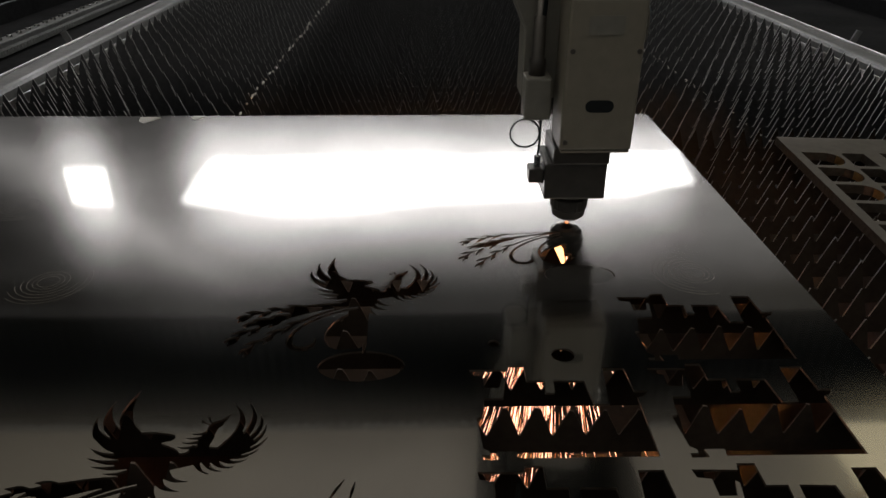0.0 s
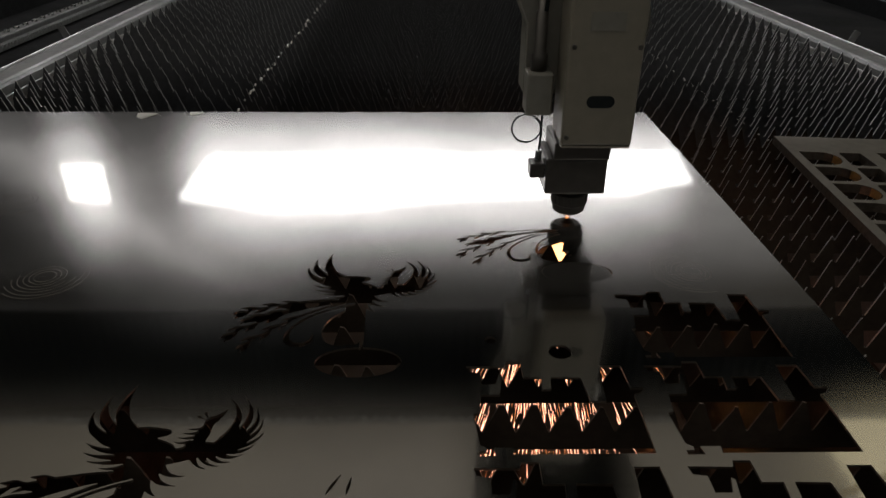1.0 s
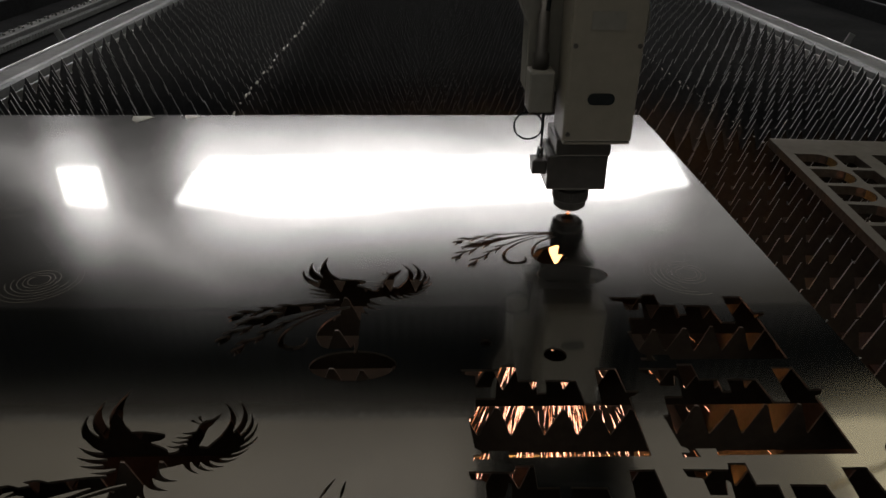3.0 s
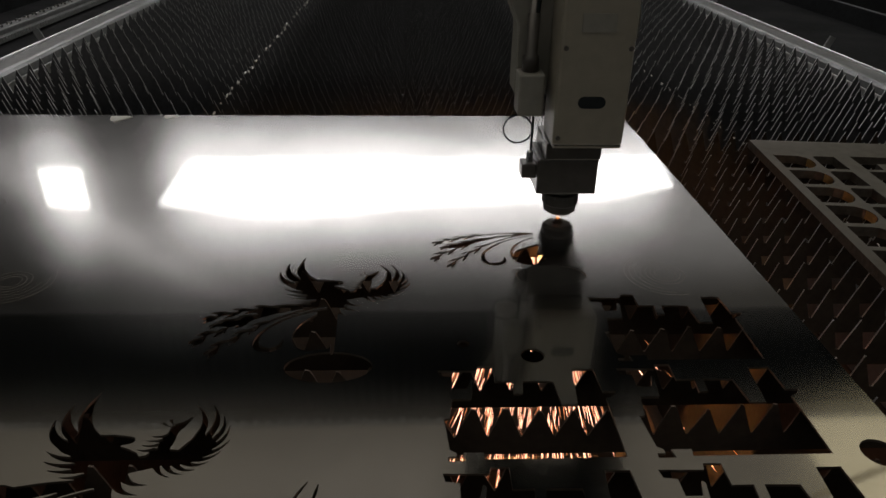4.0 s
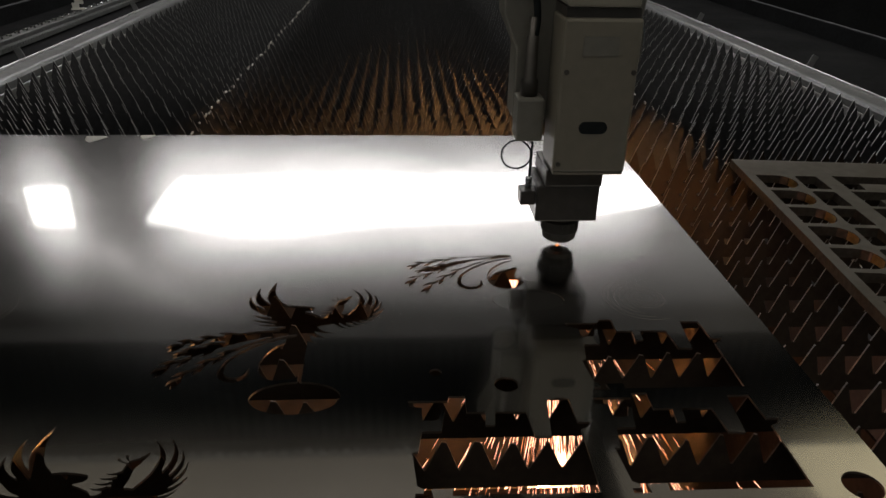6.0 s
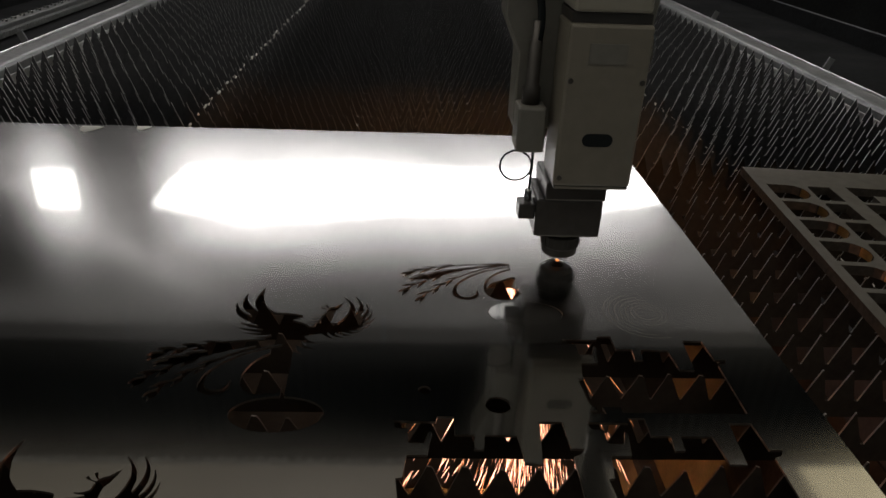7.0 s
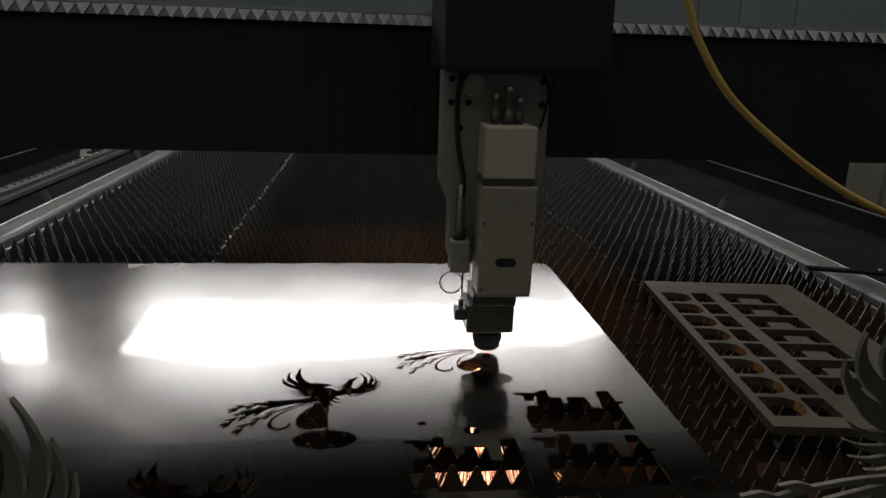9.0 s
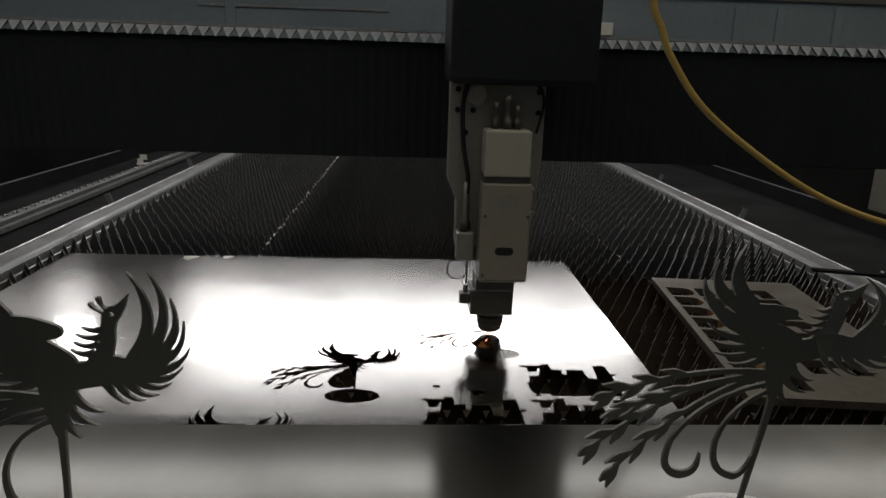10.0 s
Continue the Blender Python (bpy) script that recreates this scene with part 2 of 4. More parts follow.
def add_box(bm, x0, x1, y0, y1, z0, z1, bevel=0.0, m=None):
    r = bmesh.ops.create_cube(bm, size=1.0)
    vs = r["verts"]
    for v in vs:
        v.co = Vector((x0 + (v.co.x + 0.5) * (x1 - x0), y0 + (v.co.y + 0.5) * (y1 - y0), z0 + (v.co.z + 0.5) * (z1 - z0)))
        if m:
            v.co = m @ v.co
    if bevel:
        es = list({e for v in vs for e in v.link_edges})
        bmesh.ops.bevel(bm, geom=es, offset=bevel, segments=2, affect="EDGES", profile=0.5)
    return bm


def box(x0, x1, y0, y1, z0, z1, bevel=0.0):
    return add_box(bmesh.new(), x0, x1, y0, y1, z0, z1, bevel)


def add_turned(bm, rings, at=(0, 0, 0), m=None, n=24):
    """A turned solid round z: rings of (radius, height)."""
    rows = []
    for r, z in rings:
        rows.append([bm.verts.new((at[0] + r * math.cos(2 * math.pi * i / n), at[1] + r * math.sin(2 * math.pi * i / n), at[2] + z)) for i in range(n)])
    for a, b in zip(rows, rows[1:]):
        for i in range(n):
            bm.faces.new((a[i], a[(i + 1) % n], b[(i + 1) % n], b[i]))
    bm.faces.new(rows[0][::-1])
    bm.faces.new(rows[-1])
    if m:
        bmesh.ops.transform(bm, matrix=m, verts=[v for r in rows for v in r])
    return bm


def turned(rings, at=(0, 0, 0), m=None, n=24):
    return add_turned(bmesh.new(), rings, at, m, n)


def tube(points, radius, n=10):
    """A round cable along a smooth line through the points."""
    pts = [Vector(p) for p in points]
    line = []
    for i in range(len(pts) - 1):
        p0, p1, p2, p3 = pts[max(i - 1, 0)], pts[i], pts[i + 1], pts[min(i + 2, len(pts) - 1)]
        for k in range(8):
            t = k / 8
            line.append(0.5 * (2 * p1 + (p2 - p0) * t + (2 * p0 - 5 * p1 + 4 * p2 - p3) * t * t + (3 * p1 - p0 - 3 * p2 + p3) * t ** 3))
    line.append(pts[-1])
    bm = bmesh.new()
    rows = []
    side = None
    for i, p in enumerate(line):
        d = (line[min(i + 1, len(line) - 1)] - line[max(i - 1, 0)]).normalized()
        if side is None:
            side = d.orthogonal().normalized()
        side = (side - d * side.dot(d)).normalized()
        up = d.cross(side)
        rows.append([bm.verts.new(p + radius * (math.cos(2 * math.pi * k / n) * side + math.sin(2 * math.pi * k / n) * up)) for k in range(n)])
    for a, b in zip(rows, rows[1:]):
        for k in range(n):
            bm.faces.new((a[k], a[(k + 1) % n], b[(k + 1) % n], b[k]))
    bm.faces.new(rows[0][::-1])
    bm.faces.new(rows[-1])
    return bm


# ---- flat cut shapes: tapered strokes joined into one outline ----
def stroke(p0, p1, p2, w0, w1, w2, n=14):
    """A tapered stroke along a quadratic curve: points and half widths, in millimetres."""
    t = np.linspace(0, 1, n)[:, None]
    pts = (1 - t) ** 2 * np.array(p0) + 2 * t * (1 - t) * np.array(p1) + t * t * np.array(p2)
    t = t[:, 0]
    w = np.where(t < 0.5, w0 + (w1 - w0) * 2 * t, w1 + (w2 - w1) * (2 * t - 1))
    return pts, w


def shape_field(strokes, x, y):
    """Signed distance to the union of the strokes on the grid."""
    d = np.full(x.shape, 1e3)
    for pts, w in strokes:
        pad = 8 + w.max()
        xa, xb = np.searchsorted(x[0], [pts[:, 0].min() - pad, pts[:, 0].max() + pad])
        ya, yb = np.searchsorted(y[:, 0], [pts[:, 1].min() - pad, pts[:, 1].max() + pad])
        gx, gy, part_d = x[ya:yb, xa:xb], y[ya:yb, xa:xb], d[ya:yb, xa:xb]
        for (a, b, wa, wb) in zip(pts, pts[1:], w, w[1:]):
            ab = b - a
            h = np.clip(((gx - a[0]) * ab[0] + (gy - a[1]) * ab[1]) / max(ab @ ab, 1e-9), 0, 1)
            np.minimum(part_d, np.hypot(gx - a[0] - h * ab[0], gy - a[1] - h * ab[1]) - (wa + (wb - wa) * h), out=part_d)
    return d


def outlines(d, x, y, thin=0.25):
    """Closed contours of the field at zero, thinned out, in the grid's units."""
    ny, nx = d.shape
    inside = d < 0
    link = {}

    def cross(i0, j0, i1, j1):
        a, b = d[j0, i0], d[j1, i1]
        t = a / (a - b)
        return (x[0, i0] + t * (x[0, i1] - x[0, i0]), y[j0, 0] + t * (y[j1, 0] - y[j0, 0]))

    place = {}
    code = inside[:-1, :-1] * 1 + inside[:-1, 1:] * 2 + inside[1:, 1:] * 4 + inside[1:, :-1] * 8
    table = {1: [(3, 0)], 2: [(0, 1)], 3: [(3, 1)], 4: [(1, 2)], 5: [(3, 2), (1, 0)], 6: [(0, 2)], 7: [(3, 2)], 8: [(2, 3)],
             9: [(2, 0)], 10: [(0, 3), (2, 1)], 11: [(2, 1)], 12: [(1, 3)], 13: [(1, 0)], 14: [(0, 3)]}
    for j, i in zip(*np.nonzero((code > 0) & (code < 15))):
        corner = [(i, j, i + 1, j), (i + 1, j, i + 1, j + 1), (i, j + 1, i + 1, j + 1), (i, j, i, j + 1)]
        for a, b in table[int(code[j, i])]:
            ka, kb = corner[a], corner[b]
            place[ka], place[kb] = cross(*ka), cross(*kb)
            link[ka] = kb
    loops = []
    while link:
        first = k = next(iter(link))
        loop = []
        while k in link:
            loop.append(place[k])
            k = link.pop(k)
        if len(loop) > 8:
            loops.append(thin_out(np.array(loop), thin))
    return [l for l in loops if len(l) > 3]


def thin_out(p, tol):
    """Leaves out points that lie on the line between their neighbours."""
    def go(a, b):
        if b <= a + 1:
            return []
        ab = p[b] - p[a]
        n = np.hypot(*ab) + 1e-9
        q = p[a + 1:b] - p[a]
        dist = np.abs(q[:, 0] * ab[1] - q[:, 1] * ab[0]) / n
        k = int(dist.argmax())
        if dist[k] < tol:
            return []
        k += a + 1
        return go(a, k) + [k] + go(k, b)
    mid = len(p) // 2
    keep = [0] + go(0, mid) + [mid] + go(mid, len(p) - 1)
    return p[keep]


def plate_mesh(name, loops, top, thick, face=None, sides=None):
    """A plate with holes from closed loops in metres: the even-odd inside, with real cut edges."""
    from mathutils.geometry import delaunay_2d_cdt
    co, edges = [], []
    for l in loops:
        s = len(co)
        co += [Vector((float(a), float(b))) for a, b in l]
        edges += [(s + i, s + (i + 1) % len(l)) for i in range(len(l))]
    v2, e2, f2, _, _, _ = delaunay_2d_cdt(co, edges, [], 0, 1e-6)
    segs = np.array([(*co[a], *co[b]) for a, b in edges])
    faces = []
    for f in f2:
        cx = sum(v2[i].x for i in f) / 3
        cy = sum(v2[i].y for i in f) / 3
        up = (segs[:, 1] > cy) != (segs[:, 3] > cy)
        s = segs[up]
        hits = np.count_nonzero(cx < s[:, 0] + (cy - s[:, 1]) / (s[:, 3] - s[:, 1]) * (s[:, 2] - s[:, 0]))
        if hits % 2:
            a, b, c = (v2[i] for i in f)
            faces.append(tuple(f) if (b - a).cross(c - a) > 0 else tuple(f[::-1]))
    n = len(v2)
    verts = [(v.x, v.y, top) for v in v2] + [(v.x, v.y, top - thick) for v in v2]
    count = {}
    for f in faces:
        for a, b in zip(f, f[1:] + f[:1]):
            count[(a, b)] = 1
    rim = [(a, b) for a, b in count if (b, a) not in count]
    faces = faces + [tuple(n + i for i in f[::-1]) for f in faces] + [(b, a, n + a, n + b) for a, b in rim]
    me = bpy.data.meshes.new(name)
    me.from_pydata(verts, [], faces)
    me.update()
    if sides:
        me.materials.append(face)
        me.materials.append(sides)
        me.polygons.foreach_set("material_index", [0] * (len(faces) - len(rim)) + [1] * len(rim))
    return me


# the phoenix, in millimetres from the middle of its oval foot
WINGS = [
    stroke((-42, 190), (-68, 211), (-58, 257), 7, 6.4, 0.2), stroke((-44, 182), (-83, 198), (-78, 239), 6.5, 5.6, 0.2),
    stroke((-44, 173), (-86, 181), (-87, 216), 6, 4.8, 0.2), stroke((-34, 166), (-60, 165), (-76, 184), 5, 3, 0.2),
    stroke((-34, 160), (-58, 156), (-77, 171), 5, 3, 0.2), stroke((-30, 154), (-52, 147), (-75, 158), 4.5, 2.8, 0.2),
    stroke((-26, 149), (-46, 140), (-68, 147), 4.5, 2.5, 0.2), stroke((-20, 145), (-34, 133), (-54, 138), 4.5, 2.2, 0.2),
    stroke((-42, 178), (-24, 184), (-4, 184), 13, 10, 5), stroke((-32, 166), (-14, 164), (0, 158), 12, 14, 12)]
WINGS += [
    stroke((52, 170), (74, 206), (47, 234), 5.5, 3.4, 0.2), stroke((58, 170), (86, 204), (62, 236), 5, 3.2, 0.2),
    stroke((62, 169), (91, 190), (77, 219), 4.5, 2.7, 0.2), stroke((63, 166), (90, 176), (87, 203), 4, 2.4, 0.2),
    stroke((62, 162), (86, 164), (92, 185), 4, 2.2, 0.2), stroke((58, 159), (78, 152), (87, 169), 4, 2, 0.2),
    stroke((52, 157), (66, 144), (79, 155), 4, 1.9, 0.2), stroke((45, 156), (55, 139), (70, 145), 4, 1.8, 0.2),
    stroke((38, 155), (45, 137), (60, 139), 4, 1.6, 0.2), stroke((30, 154), (35, 137), (49, 135), 4, 1.5, 0.2)]
LOW_WINGS = [(np.stack([p[:, 0], np.where(p[:, 1] > 190, 190 + (p[:, 1] - 190) * 0.72, p[:, 1])], 1), w * 0.85) for p, w in WINGS]
BODY = [
    stroke((-10, 152), (10, 148), (40, 162), 13, 10, 9), stroke((-8, 150), (-8, 130), (-4, 104), 12, 9, 2.5),
    stroke((34, 162), (52, 160), (62, 170), 9, 8, 6), stroke((24, 160), (36, 176), (34, 192), 8, 5.5, 4.5),
    stroke((34, 192), (34, 200), (38, 203), 5, 5.5, 5.5), stroke((39, 204), (44, 208), (48, 218), 4, 2.6, 0.2),
    stroke((33, 204), (29, 206), (27, 212), 0.7, 0.6, 1.7), stroke((31, 202), (25, 203), (21, 207), 0.7, 0.6, 1.5)]
BODY += [
    stroke((29, 190), (22, 186), (14, 190), 2.2, 1.3, 0.2), stroke((28, 184), (19, 180), (10, 184), 2.4, 1.3, 0.2),
    stroke((26, 178), (17, 173), (8, 178), 2.4, 1.3, 0.2), stroke((22, 171), (14, 167), (6, 172), 2.4, 1.3, 0.2),
    stroke((0, 134), (6, 116), (26, 115), 5, 2.8, 0.2), stroke((-3, 124), (1, 108), (13, 103), 4.5, 2.4, 0.2),
    stroke((4, 140), (14, 124), (31, 127), 5, 2.4, 0.2)]
STEM = [stroke((-3, 118), (0, 70), (2, 0), 3.2, 2.2, 2.2)]
LEAN_STEM = [stroke((-4, 118), (-6, 70), (-12, 0), 3.4, 2.2, 2.2)]
TAIL = []
for tip, bend, spread in (((-157, 101), (-80, 136), 1.1), ((-146, 86), (-80, 122), 0.7), ((-161, 52), (-92, 120), 1.1), ((-139, 30), (-78, 112), 1.0)):
    pts_, _ = stroke((-8, 126 + spread * 4), bend, tip, 1, 1, 1)
    TAIL.append(stroke((-8, 126 + spread * 4), bend, tip, 3.2, 2.0, 1.2))
    for k_ in range(4, 14):
        a_, d_ = pts_[k_], pts_[k_] - pts_[k_ - 1]
        d_ = d_ / np.hypot(*d_)
        n_ = np.array((-d_[1], d_[0])) * (1 if k_ % 2 else -1)
        if k_ > 7:
            big_ = spread * (0.6 + 0.06 * k_)
            TAIL.append(stroke(a_ - d_ * 15, a_ - d_ * 3 + n_ * 3.4 * big_, a_ + d_ * 9 + n_ * 6.5 * big_, 1.0, 3.0 * big_, 0.2, 8))
    TAIL.append(stroke(np.array(tip) - d_ * 10, np.array(tip), np.array(tip) + d_ * 8, 1.2, 4.2 * spread, 0.2, 8))
TAIL += [
    stroke((-8, 122), (-66, 108), (-87, 66), 2, 1.8, 2.2), stroke((-87, 66), (-96, 36), (-74, 33), 2.2, 3.4, 4),
    stroke((-74, 33), (-56, 34), (-59, 54), 4, 3, 0.8)]
LOOP = [stroke((-6, 116), (-42, 100), (-47, 66), 2, 1.6, 2), stroke((-47, 66), (-48, 36), (-24, 33), 2, 3, 3), stroke((-24, 33), (-8, 36), (1, 50), 3, 2, 1.6)]
LEAN_LOOP = LOOP[:2] + [stroke((-24, 33), (-14, 34), (-10, 52), 3, 2, 1.6)]
SLUG = [stroke((-18, 112), (-14, 80), (-10, 40), 8, 10, 8), stroke((-40, 60), (-30, 84), (-12, 104), 5, 10, 8), stroke((-36, 50), (-30, 60), (-6, 90), 11, 16, 4), stroke((-30, 46), (-16, 48), (-4, 60), 12, 14, 4)]


def outer_only(loops):
    """The loops that run round solid parts; those round gaps are left out."""
    sign = [np.sum(l[:, 0] * np.roll(l[:, 1], -1) - l[:, 1] * np.roll(l[:, 0], -1)) for l in loops]
    main = max(sign, key=abs)
    return [l for l, s in zip(loops, sign) if s * main > 0]


def phoenix_loops(strokes, oval, step=1.0, eye=False):
    gx, gy = np.meshgrid(np.arange(-180, 101, step), np.arange(-36, 272, step))
    d = shape_field(strokes, gx, gy)
    if oval:
        d = np.minimum(d, (np.hypot(gx / 49, gy / 28) - 1) * 28)
    if eye:
        d = np.maximum(d, 2.1 - np.hypot(gx - 36.5, (gy - 202) * 1.3))
    return outlines(d, gx, gy)


# ---- the hall ----
FLOOR_Z, BACK_Y = -0.9, 5.0


def hall():
    part("floor", box(-7, 7, -5, 5.2, FLOOR_Z - 0.1, FLOOR_Z), M_FLOOR)
    tagged(bpy.data.objects["floor"], "dark grey stained concrete workshop floor", "floor", kind="structure")
    bm = bmesh.new()
    add_box(bm, -7, 7, BACK_Y, BACK_Y + 0.2, FLOOR_Z, 3.68)
    add_box(bm, -7, 7, BACK_Y + 0.1, BACK_Y + 0.2, 3.68, 4.6)
    tagged(part("wall_north", bm, M_WALL), "grey painted workshop wall with high windows", "wall", kind="structure")
    for name, x0, x1, y0, y1 in (("wall_west", -7.2, -7, -5, 5.2), ("wall_east", 7, 7.2, -5, 5.2), ("wall_south", -7, 7, -5.2, -5)):
        tagged(part(name, box(x0, x1, y0, y1, FLOOR_Z, 4.6), M_WALL), "grey painted workshop wall", "wall", kind="structure")
    tagged(part("ceiling", box(-7.2, 7.2, -5.2, 5.2, 4.6, 4.7), M_ROOF), "grey sheet metal workshop ceiling", "ceiling", kind="structure")
    # unseen glowing strip added high on the wall, its lower panes dimmer
    g = thing("window_3", (0, BACK_Y + 0.05, 4.215), "long glowing strip added high under the ceiling to light the hall", "window", kind="structure")
    for k in range(9):
        part("pane", box(-6.3 + k * 1.4, -4.93 + k * 1.4, -0.01, 0.01, 0.0, 0.355), M_HIGH_FILL, g)
        part("pane", box(-6.3 + k * 1.4, -4.93 + k * 1.4, -0.01, 0.01, -0.525, -0.002), M_DIM_PANE, g)
    # glowing panels added round the windows, for the haze reflected in the sheet
    g = thing("window_4", (0, BACK_Y - 0.03, 0), "glowing wall panels added round the windows for haze in the sheet", "cladding", kind="structure")
    for k in range(14):
        x = -6.3 + k * 0.75
        part("pane", box(x, x + 0.749, -0.008, 0.008, 1.3, 2.4), M_HAZE, g)
        part("pane", box(x, x + 0.749, -0.008, 0.008, 2.401, 3.66), M_HAZE, g)
    # added ceiling strips, bright behind the camera and dim where the sheet reflects them
    strips = [(x, y0, far, mat) for y0, far, mat in ((-4.5, 1.6, M_ROOF_FILL), (1.7, 4.8, M_ROOF_DIM)) for x in (-4.6, -2.3, 0.0, 2.3)]
    strips += [(4.6, -4.5, 1.6, M_ROOF_FILL), (4.6, 1.7, 4.1, M_AMBER), (4.6, 4.2, 4.8, M_ROOF_DIM)]
    for x, y0, far, mat in strips:
        s = thing("skylight", (x, 0, 4.585), "long glowing ceiling strip out of view, added for light and reflections", "skylight", "roof lights", "structure")
        part("diffuser", box(-1.149, 1.149, y0, far, -0.012, 0.006), mat, s)
        part("frame", add_box(box(-1.148, -1.105, y0, far, 0.007, 0.0145), 1.105, 1.148, y0, far, 0.007, 0.0145), M_ROOF, s)
    # two bright windows, the long one with an uneven upper edge fitted to its reflection
    long_pane = ((-2.6, 1.95), (1.9, 1.95), (2.15, 2.27), (1.45, 2.38), (0.6, 2.4), (-0.85, 2.48), (-2.12, 2.54), (-3.02, 2.42))
    small_pane = ((-4.1, 2.06), (-3.7, 2.06), (-3.7, 2.46), (-4.1, 2.46))
    for number, corners in enumerate((long_pane, small_pane)):
        w = thing("window_%d" % (number + 1), (0, BACK_Y - 0.05, 0), "bright high workshop window in a thin grey frame", "window", "high windows", "structure")
        bm = bmesh.new()
        bm.faces.new([bm.verts.new((x, 0, z)) for x, z in corners])
        part("pane", bm, M_WINDOW, w)
        x0, x1, z0, z1 = corners[0][0], corners[1][0], corners[0][1], max(c[1] for c in corners)
        part("window_frame", add_box(box(x0, x1, -0.004, 0.01, z0 - 0.012, z0), x0, x1, -0.004, 0.01, z1, z1 + 0.012), M_PLEAT, w)
    p = thing("wall_panel", (-1.6, BACK_Y - 0.002, 1.26), "shallow grey access panel on the workshop wall", "wall panel")
    part("leaf", box(-0.88, 0.88, -0.008, 0.0, -0.165, 0.17, 0.002), M_WALL, p)
    for dims in ((-0.9, 0.9, -0.016, 0.0, -0.185, -0.166), (-0.9, -0.881, -0.016, 0.0, -0.165, 0.17), (0.881, 0.9, -0.016, 0.0, -0.165, 0.17)):
        part("rim", box(*dims, 0.002), M_PLEAT, p)
    # wall columns and a small fixture seen over the gantry
    for x in (2.7, 3.12, 3.7, -2.2):
        tagged(part("wall_rib", box(x - 0.05, x + 0.05, BACK_Y - 0.02, BACK_Y - 0.002, FLOOR_Z, 1.25, 0.008), M_WALL), "upright grey steel rib on the workshop wall", "wall rib", "wall ribs", "structure")
    tagged(part("enclosure_wall", box(-6, 6, 4.4, 4.46, FLOOR_Z, 0.42, 0.01), M_FRAME), "low dark screen wall behind the machine", "screen wall", kind="structure")
    b = thing("wall_box", (1.36, 4.93, 0.98), "small pale box fixed on the workshop wall", "junction box")
    part("body", box(-0.08, 0.08, -0.05, 0.068, -0.06, 0.06, 0.008), M_WHITE, b)
    part("lid", box(-0.075, 0.075, -0.062, -0.052, -0.055, 0.055, 0.003), M_WHITE, b)


# ---- the cutting bed ----
BED_X0, BED_X1, SLAT_STEP, TOOTH, TOOTH_H, SLAT_H = -1.6006, 0.826, 0.0752, 0.0362, 0.046, 0.0705
SLAT_TOP = -0.0035


def slat_mesh(seed, face, th, worn=False):
    """One slat with its teeth; where worn, the teeth under the sheet are burned down and blunt."""
    rnd = random.Random(seed)
    n = int((BED_X1 - BED_X0) / TOOTH)
    verts, faces, mats = [], [], []

    def prism(poly, edge=1):
        s = len(verts)
        k = len(poly)
        verts.extend((a, -th, b) for a, b in poly)
        verts.extend((a, th, b) for a, b in poly)
        faces.append(tuple(range(s, s + k)))
        faces.append(tuple(range(s + 2 * k - 1, s + k - 1, -1)))
        faces.extend((s + (i + 1) % k, s + i, s + k + i, s + k + (i + 1) % k) for i in range(k))
        mats.extend([0, 0] + [edge] * k)

    base = -TOOTH_H
    x = BED_X0
    prism([(x, -SLAT_H), (x + n * TOOTH, -SLAT_H), (x + n * TOOTH, base), (x, base)], 0 if worn else 1)
    for i in range(n):
        a = x + i * TOOTH
        tip = a + TOOTH / 2 + rnd.uniform(-0.002, 0.002)
        z = -abs(rnd.gauss(0, 0.0012))
        w = rnd.uniform(0.0003, 0.0009)
        if worn and -1.48 < tip < -0.02:
            z -= rnd.uniform(0.005, 0.013)
            r = rnd.uniform(0.003, 0.005)
            prism([(a + 0.001, base), (a + TOOTH - 0.001, base), (tip + r, z - 0.0045), (tip + r * 0.5, z - 0.0008), (tip - r * 0.6, z), (tip - r, z - 0.005)], 2)
        else:
            prism([(a + 0.002, base), (a + TOOTH - 0.002, base), (tip + w, z), (tip - w, z)])
    me = bpy.data.meshes.new("slat")
    me.from_pydata(verts, [], faces)
    me.update()
    me.materials.append(face)
    me.materials.append(M_TOOTH)
    me.materials.append(M_SLAG)
    me.polygons.foreach_set("material_index", mats)
    return me


